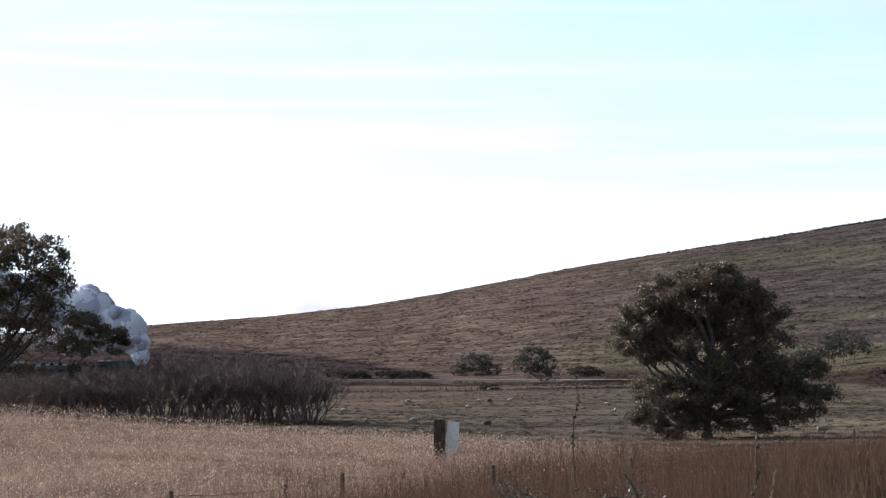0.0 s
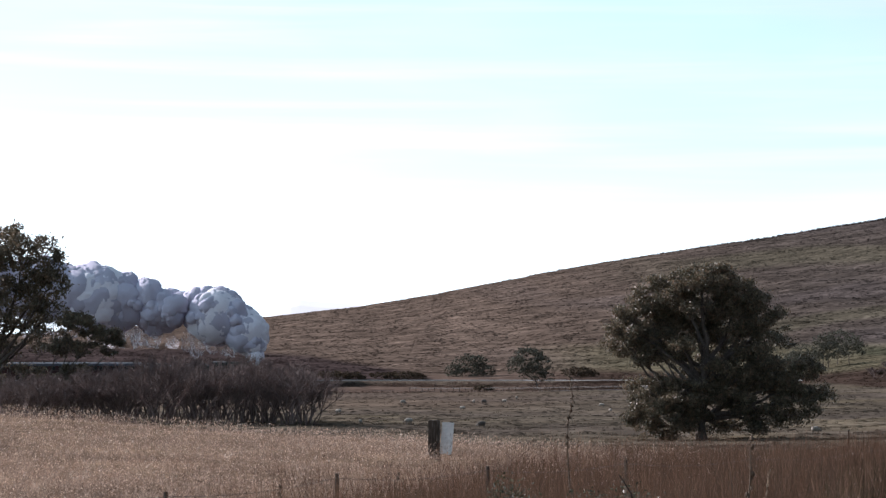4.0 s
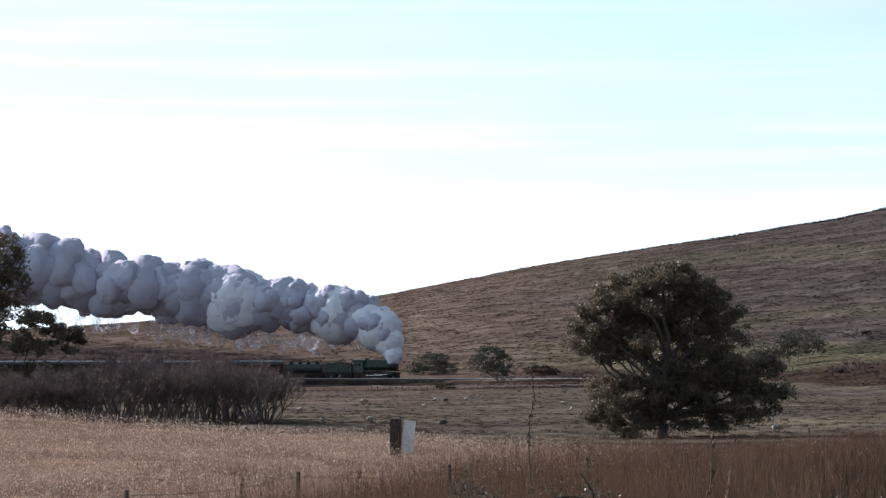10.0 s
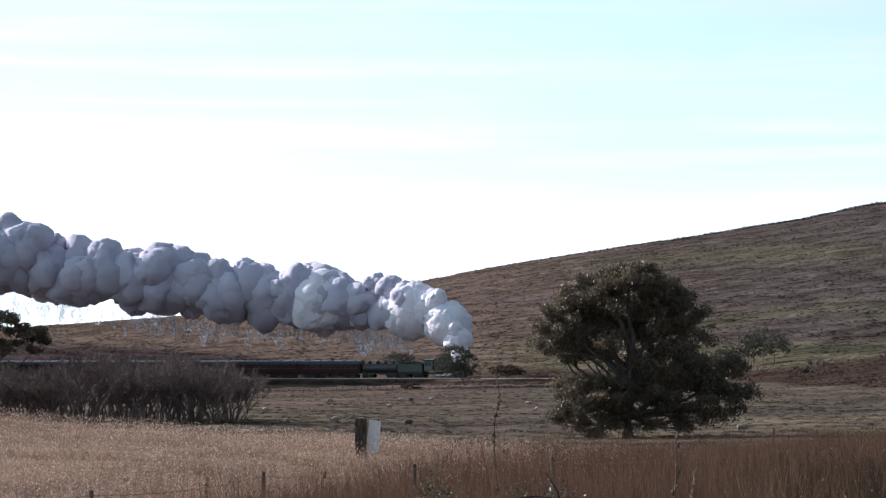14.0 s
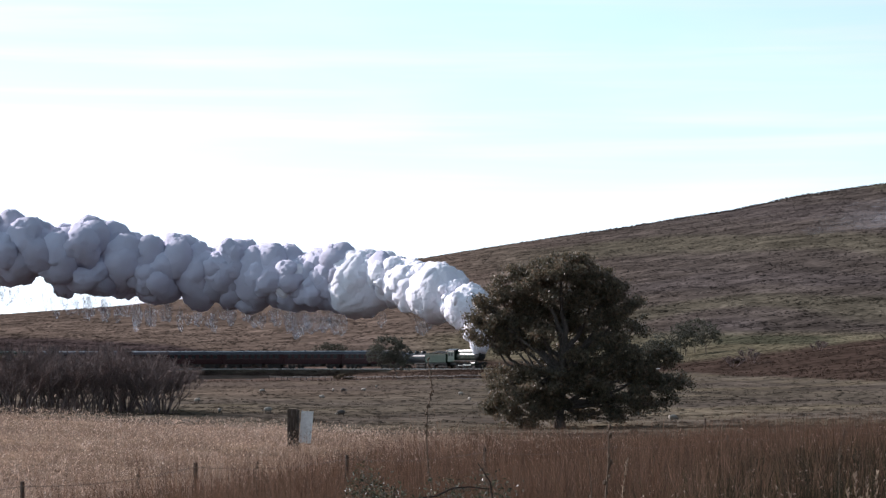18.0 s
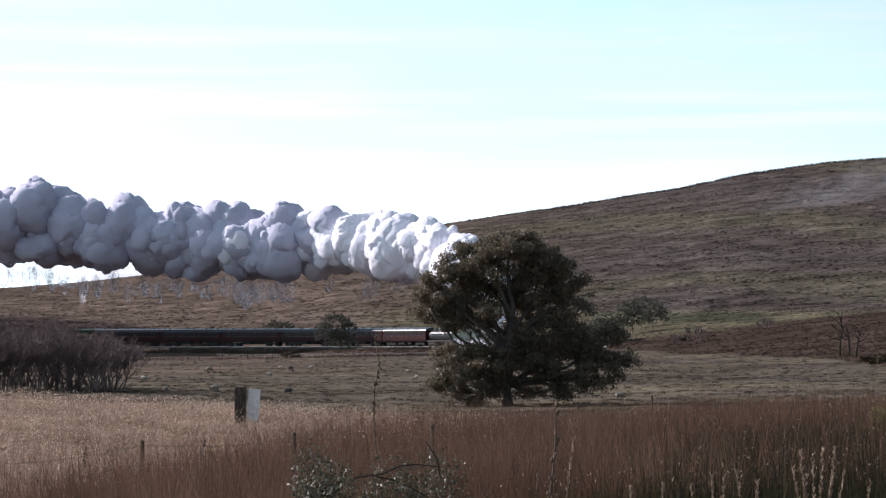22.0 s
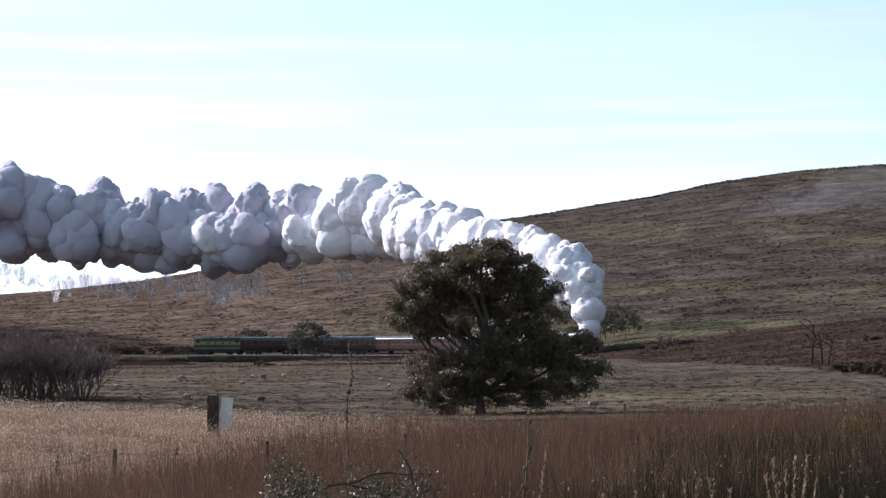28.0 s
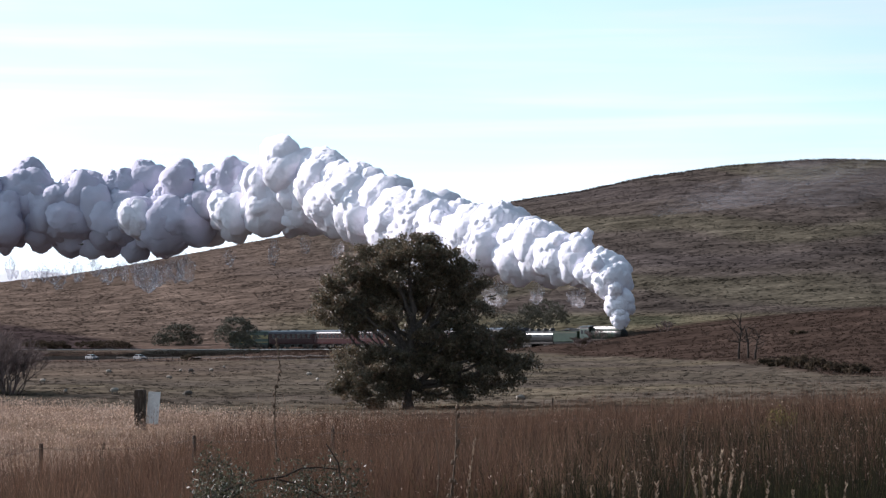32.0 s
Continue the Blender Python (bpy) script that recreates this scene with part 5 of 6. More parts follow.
def build_smoke():
    plume = thing("smoke_plume", Matrix.Identity(4), "billowing white steam and smoke trailing from the locomotive", "smoke")
    rng = np.random.RandomState(77)
    kinds = [billow_mesh(s) for s in range(6)]
    soft = [soft_mesh(s) for s in range(40, 46)]
    burst = rng.uniform(-1, 1, 200)
    # name, seconds between them, radii, age at which they part from the moving head, how many at once
    classes = (("wisp", 0.14, (0.7, 1.15), 0.04, 1), ("drift", 0.14, (0.9, 1.7), 0.05, 1), ("puff", 0.20, (1.3, 2.0), 0.09, 2), ("roll", 0.34, (1.9, 3.0), 0.26, 2), ("billow", 0.50, (2.7, 4.2), 0.75, 2), ("heart", 0.45, (3.6, 4.6), 1.1, 1), ("cloud", 0.85, (4.0, 6.2), 2.6, 3), ("mass", 0.85, (5.4, 7.4), 6.0, 2))
    for name, gap, (r0, r1), early, each in classes:
        reach = {"wisp": 0.8, "drift": 0.5, "heart": 0.15}.get(name, 1.0)
        te = -9.0 - early
        while te + early < 32.6:
            born = early * float(np.interp(te, [10, 22], [2.1, 1.0])) if early < 1 else early
            for k in range(each):
                r = rng.uniform(r0, r1)
                w = rng.uniform(0, 2 * math.pi)
                q = math.sqrt(rng.uniform(0.25 if r > 2.2 else 0.05, 1.0))
                d = Vector((rng.uniform(-.35, .35), math.cos(w) * q, math.sin(w) * q * (1.0 if math.sin(w) > 0 else 0.62)))
                t0 = te + gap * (k + rng.uniform(-.6, .6)) / each
                beat = int(round(t0 / 1.2))
                if r > 2.3:
                    t0 += float(np.interp(t0, [8, 18], [0.25, 0.62])) * (beat * 1.2 + 0.3 * burst[beat + 60] - t0)
                swell = 1.03 + float(np.interp(t0, [8, 18], [0.09, 0.24])) * burst[beat + 90] * (r > 2.3)
                p0 = stack_at(t0)
                spin, turn = rng.uniform(-1, 1, 3) * 7.0, rng.uniform(0, 360, 3)
                end = t0 + born
                ts = list(np.arange(0.0, max(end, 0.0), 1.0)) + [end + x for x in (0.0, .12, .25, .5, 1, 1.6, 2.5, 4, 6, 9, 13, 18, 24) if 0 < end + x < 32] + [0.0, 32.0]
                rows = []
                for t in sorted(set(round(x, 2) for x in ts)):
                    a = t - t0
                    if a < born:
                        b = early * float(np.interp(t, [10, 22], [2.1, 1.0])) if early < 1 else early
                        p = stack_at(t - b) + carry(t - b, b) + Vector((0, 0, plume_height(b, t - b)))
                    else:
                        p = p0 + carry(t0, a) + Vector((0, 0, plume_height(a, t0) - (0 if born else 0.9 * math.exp(-a / .2))))
                        if name == "drift":
                            p.z -= 0.6 * plume_height(a, t0) * math.exp(-a / 1.1)
                        grown = 1 - math.exp(-(a - born) / {"wisp": .12, "drift": .3, "puff": .15, "roll": .3, "billow": .6, "cloud": 2.0}.get(name, 3.0))
                        p = p + d * max(0.3, plume_radius(a, t0) * swell - (0.62 if r < 2.8 else 0.80) * r) * grown * reach * (1 - (0.55 if r < 2.8 else 0.3 if r < 4.0 else 0.0) * min(1.0, a / 12))
                    s = turn + spin * max(a, 0)
                    rows.append((t, pose(p.x, p.y, p.z, *s)))
                ob = part(name, (soft if name in ("drift", "heart", "cloud", "mass") or (name == "billow" and rng.uniform() < .5) else kinds)[rng.randint(6)], None, plume)
                ob.scale = (r, r * rng.uniform(.85, 1.1), r * rng.uniform(.8, 1.0))
                if t0 < rng.uniform(9, 14):          # early smoke takes the darker copy, its shade painted in
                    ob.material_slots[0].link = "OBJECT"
                    ob.material_slots[0].material = M_SHADED
                PUFFS.append((ob, rows))
            te += gap


build_smoke()


def build_vapour():
    """Thin shreds of steam that sink out of the plume."""
    ob = thing("steam_shreds", Matrix.Identity(4), "thin drifting shreds of steam below the smoke", "steam")
    rng = np.random.RandomState(91)
    kinds = [smoke_lump("shred", s, 4, M_VAPOUR, (10, .4, .8), (50, .15, .4), .16) for s in (20, 21, 22)]
    te = -6.0
    while te < 31:
        t0 = te + rng.uniform(0, .3)
        side, lift = rng.uniform(-2, 2), rng.uniform(-1.0, 1.2)
        rows = []
        for t in sorted({0.0, 32.0, *[round(t0 + x, 2) for x in (1.0, 1.3, 1.7, 2.3, 3.2, 4.5, 6, 8, 12, 18, 25) if 0 < t0 + x < 32], *[float(x) for x in range(0, 32) if x < t0 + 1]}):
            a = max(t - t0, 1.0)
            born = t - a
            p = stack_at(born) + carry(born, a) + Vector((0, side * (1 - math.exp(1 - a)), plume_height(a, born) - (plume_radius(a, born) * 0.95 + lift) * (1 - math.exp((1 - a) / 0.7))))
            rows.append((t, pose(p.x, p.y, p.z, 0, 4 * math.sin(a), 8 * a * (side / 2))))
        v = part("shred", kinds[rng.randint(3)], None, ob)
        v.scale = Vector((rng.uniform(.6, 1.7), rng.uniform(.5, 1.0), rng.uniform(1.0, 2.2))) * (1.5 if te < 9 else 1.8)
        PUFFS.append((v, rows))
        te += 0.24 if te < 11 else 1.7


build_vapour()


def build_cylinder_steam():
    """Steam let out low beside the wheels, carried along with the locomotive."""
    ob = thing("cylinder_steam", Matrix.Identity(4), "bright low steam blown out beside the locomotive's wheels", "steam")
    rng = np.random.RandomState(17)
    kinds = [smoke_lump("low_steam", s, 4, M_SKIN, (10, .4, .8), (50, .15, .4), .16) for s in (70, 71, 72)]
    for i in range(34):
        x = 4.2 - 0.46 * i + rng.uniform(-.3, .3)
        v = part("wisp", kinds[i % 3], None, ob)
        v.scale = Vector((rng.uniform(.5, .85), rng.uniform(.4, .65), rng.uniform(.35, .6)))
        spot = Vector((x, -1.6 + rng.uniform(-.5, .2), 0.5 + rng.uniform(-.15, .45)))
        home = Vector((rng.uniform(-1.5, 2.5), 0, 2.4))
        opens, shuts = 17.6 + 0.05 * i + rng.uniform(0, .4), 26.2 + rng.uniform(0, 1.2)
        turn = rng.uniform(0, 360, 3)
        rows = [(0.0, pose(*home, *turn)), (opens, pose(*home, *turn))]
        for t in np.arange(opens + .7, shuts, 0.8):
            rows.append((float(t), pose(*(spot + Vector(rng.uniform(-.25, .25, 3))), *(turn + 9 * (t - opens)))))
        rows += [(shuts + .6, pose(*home, *turn)), (32.0, pose(*home, *turn))]
        PUFFS.append((v, rows))
    CARS.append((ob, 5.4, 3.0))


build_cylinder_steam()


def build_haze():
    """Thin pale lumps added before the top of the hill to stand in for haze."""
    ob = thing("haze_veil", Matrix.Identity(4), "thin pale lumps added for haze before the upper hillside", "mist")
    rng = np.random.RandomState(23)
    for i, (u, v, a, b) in enumerate(((1925, 372, 120, 34), (1990, 350, 110, 30), (1850, 392, 120, 30), (2080, 372, 130, 38), (1780, 412, 100, 24))):
        y = 690 + 22 * i
        k = y / FOC
        p = part("veil", smoke_lump("veil", 80 + i, 4, M_HAZE, (10, .4, .8), (40, .2, .5), .2), None, ob, m=Matrix.Translation(at(u, v, y)) @ pose(0, 0, 0, 0, -8, 0))
        p.scale = (a * k, 9.0, b * k)


build_haze()


# ---------------------------------------------------------------- fences, post, small things
M_POST = material("weathered_wood", (0.060, 0.045, 0.036), (0.035, 0.026, 0.02), (0.12, 0.10, 0.085), scale=3, rough=0.9, bump=0.02, stretch=(1, 1, .2))
M_BOARD = material("white_paint_board", (0.70, 0.70, 0.70), (0.58, 0.58, 0.58), (0.78, 0.78, 0.78), scale=2, rough=0.5)
M_WIRE = material("rusty_wire", (0.16, 0.12, 0.10), (0.10, 0.07, 0.05), (0.25, 0.2, 0.17), scale=4, rough=0.6, metal=0.6)


def build_marker_post():
    b = on_ground(778, 74)
    ob = thing("marker_post", Matrix.Translation(b) @ Matrix.Rotation(radians(-8), 4, "Z"), "squared dark timber post with a white board, standing in dry grass", "post")
    k = 74 / FOC
    top = EYE.z - (742 - HOR) * k - b.z
    part("post", Geo().box(-0.155, 0.155, -.15, .15, -0.3, top - .02).box(-.13, .13, -.12, .12, top - .02, top), M_POST, ob, "weathered dark timber")
    g = Geo().box(-.175, .175, -.012, .012, top - 1.0, top - .06, m=Matrix.Translation((0.33, -.03, 0)) @ Matrix.Rotation(radians(5), 4, "Y"))
    part("board", g, M_BOARD, ob, "white painted board leaning outward")


build_marker_post()


def build_paddock_fence():
    tops = []
    for u, v, y in ((0, 885, 38.5), (303, 868, 41.5), (605, 836, 45), (871, 823, 49), (1115, 812, 53), (1340, 804, 57), (1550, 790, 61.5), (1760, 780, 66), (1960, 772, 71)):
        p = at(u, v, y)
        g = ground_at(p.x, p.y)
        ob = thing("fence_post", Matrix.Translation((p.x, p.y, g)), "short weathered fence post half hidden in grass", "fence post", "posts of the paddock fence")
        h = p.z - g
        part("post", Geo().tube([(0, 0, -.3), (0.02, 0, h * .5), (0.015, 0, h)], [.045, .04, .036], 8), M_POST, ob)
        part("staple", Geo().tube([(0, -.06, h - .08), (0.03, -.07, h - .08), (0.06, -.05, h - .08)], .006, 4), M_WIRE, ob)
        tops.append(p)
    ob = thing("fence_wire", Matrix.Identity(4), "sagging rusty barbed wire strands between posts", "wire")
    for drop in (0.08, 0.42):
        for a, b in zip(tops, tops[1:]):
            pts = [a.lerp(b, i / 8) - Vector((0, 0.06, drop + 0.10 * math.sin(math.pi * i / 8))) for i in range(9)]
            g = Geo().tube(pts, .007, 4)
            for i in range(1, 24):
                q = a.lerp(b, i / 24) - Vector((0, 0.06, drop + 0.10 * math.sin(math.pi * i / 24)))
                g.tube([q + Vector((-.02, 0, -.03)), q + Vector((.02, 0, .03))], .004, 3)
            part("strand", g, M_WIRE, ob)


build_paddock_fence()
for u, v, y, h in ((1510, 760, 120, 1.15), (1537, 768, 118, 0.8), (1865, 750, 118, 0.9)):
    b = on_ground(u, y)
    ob = thing("picket", Matrix.Translation(b), "dark steel fence picket standing in the paddock", "fence post", "loose pickets")
    part("post", Geo().tube([(0, 0, -.3), (0, 0, h)], [.05, .045], 6), M_POST, ob)
    part("cap", Geo().tube([(0, 0, h), (0, 0, h + .03)], [.055, .03], 6), M_POST, ob)

# the road behind, with its guard rail
M_GALV = material("galvanised_steel", (0.12, 0.11, 0.105), (0.08, 0.075, 0.07), (0.17, 0.16, 0.155), scale=0.8, rough=0.8, metal=0.2)


def build_guard_rail():
    ob = thing("guard_rail", Matrix.Identity(4), "long grey steel guard rail beside a country road", "guard rail")
    pts = []
    for u in np.arange(735, 1130, 11):
        y = float(np.interp(u, [735, 800, 900, 1000, 1130], [464, 450, 429, 409, 386]))
        pts.append(on_ground(u, y))
    for a, b in zip(pts, pts[1:]):
        part("post", Geo().box(-.06, .06, -.05, .05, -.3, .72, m=Matrix.Translation(a)), M_POST, ob)
    g = Geo()
    for dz in (.5, .62):
        g.tube([p + Vector((0, -.09, dz)) for p in pts], .028, 6)
    part("beam", g, M_GALV, ob, "corrugated steel beam")


build_guard_rail()

# far range beyond the hill; a glow in its material stands in for haze
M_FAR = bpy.data.materials.new("haze_glow_range")
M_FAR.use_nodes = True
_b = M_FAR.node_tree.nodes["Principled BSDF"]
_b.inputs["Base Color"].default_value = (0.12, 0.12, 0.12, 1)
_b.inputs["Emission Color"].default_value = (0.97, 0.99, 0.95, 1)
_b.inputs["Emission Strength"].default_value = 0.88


def build_range():
    V, F = [], []
    us = np.linspace(-900, 2400, 900)
    for u in us:
        v = np.interp(u, [-900, 0, 300, 480, 500, 512, 524, 540, 570, 640, 700, 780, 1000, 2400], [600, 600, 585, 563, 551, 541, 533, 529, 533, 538, 543, 552, 560, 570]) + 0.6 * math.sin(u * .05)
        for y, vv in ((4300, v), (4280, v + 10), (4200, 660)):
            V.append(at(u, vv, y))
    n = len(us)
    F = [(3 * i + j, 3 * i + j + 1, 3 * i + j + 4, 3 * i + j + 3) for i in range(n - 1) for j in range(2)]
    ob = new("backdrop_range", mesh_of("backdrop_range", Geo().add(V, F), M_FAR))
    tagged(ob, "distant range of hills, its haze painted in as a pale glow", "hills", kind="structure")


build_range()


# ---------------------------------------------------------------- sheep, cars, birds
M_WOOL = material("wool", (0.34, 0.31, 0.27), (0.26, 0.235, 0.20), (0.42, 0.39, 0.35), scale=6, rough=1.0, bump=0.03, bump_scale=20)
M_FACE = material("sheep_face", (0.10, 0.085, 0.075), (0.06, 0.05, 0.045), (0.2, 0.17, 0.15), scale=6, rough=0.9)


def build_sheep(u, v, turn, size, dark=False):
    b = on_board(u, v + 4, 120)
    ob = thing("sheep", Matrix.Translation(b) @ Matrix.Rotation(radians(turn), 4, "Z"),
               "dark sheep grazing on the valley floor" if dark else "pale woolly sheep grazing on the valley floor", "sheep", "grazing sheep")
    m = M_FACE if dark else M_WOOL
    k = size
    part("fleece", Geo().lathe([(-.55 * k, .06), (-.5 * k, .22 * k), (-.2 * k, .31 * k), (.25 * k, .30 * k), (.48 * k, .2 * k), (.56 * k, .06)], "x", (0, 0, .62 * k), 12), m, ob, smooth=True)
    part("head", Geo().lathe([(-.02, .05), (.05 * k, .1 * k), (.2 * k, .085 * k), (.28 * k, .03)], "x", (.56 * k, 0, .42 * k), 10), M_FACE if not dark else M_WOOL, ob, smooth=True)
    for x in (-.34, .34):
        for y in (-.14, .14):
            part("leg", Geo().tube([(x * k, y * k, .45 * k), (x * k, y * k, -.02)], [.05 * k, .035 * k], 6), M_FACE, ob)


for i, (u, v, dark) in enumerate(((723, 711, 0), (609, 727, 0), (648, 746, 0), (733, 747, 0), (828, 721, 0), (848, 708, 0), (866, 710, 1), (902, 708, 0), (924, 702, 0), (862, 752, 1),
                                  (1074, 716, 0), (1089, 725, 0), (1452, 763, 0))):
    build_sheep(u, v, (20, 160, 75, 200, 340, 110)[i % 6], (0.55, 0.48, 0.42)[i % 3], bool(dark))

# white paint darkened: the plume's shadow is put into its colour
M_CAR = material("dimmed_car_paint", (0.20, 0.20, 0.215), (0.18, 0.18, 0.19), (0.23, 0.23, 0.24), scale=1, rough=0.2, spec=0.5)
M_TYRE = material("tyre_rubber", (0.02, 0.02, 0.02), (0.015, 0.015, 0.015), (0.035, 0.035, 0.035), scale=4, rough=0.8)
TYRE = Geo().lathe([(-.1, .2), (-.1, .3), (-.07, .33), (.07, .33), (.1, .3), (.1, .2)], "y", seg=18)
TYRE_ME = mesh_of("tyre", TYRE, M_TYRE)
RIM_ME = mesh_of("rim", Geo().lathe([(-.085, .2), (.085, .2)], "y", seg=14), M_STEEL)


def build_car(label, size=0.70):
    ob = thing("car", Matrix.Diagonal((size, size, size, 1)), label, "car", "cars on the country road")
    side = [(-2.25, .35), (2.2, .35), (2.3, .55), (2.25, .78), (1.2, .95), (-2.2, 1.0), (-2.3, .7)]
    top = [(-2.1, .98), (1.15, .95), (.35, 1.45), (-1.6, 1.48)]

    def slab(outline, w0, w1):
        k = len(outline)
        v = [(x, -w0 if z < 1.2 else -w1, z) for x, z in outline] + [(x, w0 if z < 1.2 else w1, z) for x, z in outline]
        return Geo().add(v, [tuple(range(k)), tuple(range(2 * k - 1, k - 1, -1))] + [(i, i + k, (i + 1) % k + k, (i + 1) % k) for i in range(k)])

    part("body", slab(side, .88, .88), M_CAR, ob, "glossy pale body")
    part("cabin", slab(top, .82, .62), M_CAR, ob)
    part("windscreen", Geo().add([(1.08, -.70, 1.0), (1.08, .70, 1.0), (.40, .58, 1.43), (.40, -.58, 1.43)], [(0, 1, 2, 3)]).add([(1.1, -.70, 1.0), (1.1, .70, 1.0), (.42, .58, 1.43), (.42, -.58, 1.43)], [(3, 2, 1, 0)]), M_GLASS, ob)
    for s in (-1, 1):
        for x0, x1 in ((-1.85, -.75), (-.65, .25)):
            part("side_window", Geo().add([(x0, s * .825, 1.03), (x1 + .25, s * .825, 1.03), (x1, s * .66, 1.40), (x0 + .1, s * .66, 1.40)], [(0, 1, 2, 3)] if s < 0 else [(3, 2, 1, 0)]), M_GLASS, ob)
        part("headlight", Geo().box(2.2, 2.3, s * .62 - .15, s * .62 + .15, .6, .74, .03), M_STEEL, ob)
        for x in (-1.4, 1.4):
            w = part("wheel", TYRE_ME, None, ob)
            w.matrix_basis = pose(x, s * .8, .33)
            part("rim", RIM_ME, None, w)
    return ob


ROAD = [(-800, 535), (330, 535), (500, 520), (600, 500), (700, 480), (800, 458), (900, 436), (1000, 415), (1100, 396), (1300, 372), (1500, 366), (1622, 362), (1900, 330), (2600, 300)]
M_ASPHALT = material("asphalt", (0.050, 0.048, 0.048), (0.040, 0.038, 0.038), (0.062, 0.060, 0.060), scale=0.5, rough=1.0, spec=0.03, bump=0.01, bump_scale=30, coords="World")


def road_at(u):
    y = float(np.interp(u, [a for a, _ in ROAD], [b for _, b in ROAD]))
    p = on_ground(u, y)
    p.z = 0.5 * (p.z + on_ground(u + 14, float(np.interp(u + 14, [a for a, _ in ROAD], [b for _, b in ROAD]))).z)
    return p


def build_road():
    V, F = [], []
    us = np.arange(-300, 1230, 20)
    for u in us:
        p, q = road_at(u), road_at(u + 6)
        d = (q - p).normalized()
        r = Vector((d.y, -d.x, 0)).normalized()
        V += [p + r * 3.0 + Vector((0, 0, .02)), p - r * 3.0 + Vector((0, 0, .02)), p + r * 3.4 - Vector((0, 0, .3)), p - r * 3.4 - Vector((0, 0, .3))]
    for i in range(len(us) - 1):
        a, b = 4 * i, 4 * i + 4
        F += [(a, b, b + 1, a + 1), (a + 2, b + 2, b, a), (a + 1, b + 1, b + 3, a + 3)]
    tagged(new("road", mesh_of("road", Geo().add(V, F), M_ASPHALT)), "narrow grey country road across the valley floor", "road", kind="structure")


build_road()
DRIVES = [(build_car("pale hatchback driving along the country road", 0.62), lambda t: float(np.interp(t, [0, 2.8, 9, 16.5, 32], [868, 1047, 1622, 2400, 2440]))),
          (build_car("pale car glinting in sun on the country road"), lambda t: 698 + 53 * (t - 30.5)),
          (build_car("pale sedan following on the country road"), lambda t: 608 + 57 * (t - 30.5))]


def drive_pose(u):
    u = max(u, -700)
    p, q = road_at(u), road_at(u + 8)
    return Matrix.Translation(p + Vector((0, 0, .03))) @ Matrix.Rotation(math.atan2(q.y - p.y, q.x - p.x), 4, "Z")


M_HIDE = material("dark_hide", (0.035, 0.028, 0.024), (0.022, 0.018, 0.016), (0.06, 0.05, 0.042), scale=2, rough=0.8, spec=0.15)


def build_cow():
    ob = thing("cow", Matrix.Identity(4), "dark brown cow trotting across the green flat", "cow")
    part("body", Geo().lathe([(-.85, .08), (-.78, .28), (-.4, .38), (.2, .40), (.6, .34), (.8, .18)], "x", (0, 0, 1.02), 14), M_HIDE, ob, smooth=True)
    part("neck", Geo().tube([(.6, 0, 1.15), (.85, 0, 1.3), (1.05, 0, 1.4)], [.24, .19, .15], 10), M_HIDE, ob, smooth=True)
    part("head", Geo().lathe([(-.12, .06), (-.05, .14), (.15, .12), (.32, .08), (.36, .03)], "x", (1.12, 0, 1.40), 10), M_HIDE, ob, smooth=True)
    for x, lean in ((-.62, -.18), (-.55, .16), (.5, -.2), (.58, .22)):
        y = .17 if lean > 0 else -.17
        part("leg", Geo().tube([(x, y, .85), (x + lean * .5, y, .45), (x + lean, y, 0)], [.11, .07, .05], 7), M_HIDE, ob, smooth=True)
    part("tail", Geo().tube([(-.82, 0, 1.2), (-.98, 0, .95), (-1.0, 0, .6)], [.03, .025, .04], 6), M_HIDE, ob)
    return ob


COW = build_cow()


def cow_pose(t):
    u = 1577 + 33 * (t - 9)
    return Matrix.Translation(on_ground(u, on_board(1577, 601, 420).y))


M_BIRD = material("dark_feather", (0.035, 0.032, 0.030), (0.02, 0.02, 0.02), (0.07, 0.06, 0.055), scale=20, rough=0.7)


def build_bird():
    ob = thing("bird", Matrix.Identity(4), "small dark swallow in flight with spread wings", "bird", "swallows")
    part("body", Geo().lathe([(-.09, .004), (-.04, .022), (.02, .028), (.06, .02), (.085, .004)], "x", seg=10), M_BIRD, ob, smooth=True)
    part("tail", Geo().add([(-.07, -.012, 0), (-.07, .012, 0), (-.16, .035, .004), (-.12, 0, .002), (-.16, -.035, .004), (-.07, 0, .008)], [(0, 3, 4), (1, 2, 3), (0, 1, 3), (5, 4, 3), (5, 3, 2)]), M_BIRD, ob)
    for s in (-1, 1):
        part("wing", Geo().add([(.04, s * .02, .01), (-.03, s * .02, .008), (-.06, s * .16, .035), (-.02, s * .15, .04), (.0, s * .02, .018)], [(0, 1, 2, 3), (0, 3, 4), (4, 2, 1)]), M_BIRD, ob)
    return ob


# seconds, then bearing and level in the camera's starting view; between its passes a bird is beyond the picture
FLIGHTS = [
    (build_bird(), 75, [(0, 2300, 420), (17.6, 2300, 420), (18.5, 1115, 432), (19, 364, 373), (19.6, -700, 330), (23, -600, 330), (24, 850, 335), (24.5, 1371, 378), (25.3, 2700, 420), (32, 2700, 420)]),
    (build_bird(), 85, [(0, -700, 500), (26.5, -700, 500), (28, 911, 516), (29.2, 2600, 560), (30.2, 2600, 250), (31, 1376, 325), (31.5, 1310, 392), (32, 868, 373)]),
    (build_bird(), 90, [(0, -700, 250), (30.4, -700, 250), (31.5, 1010, 284), (32, 675, 488)]),
]


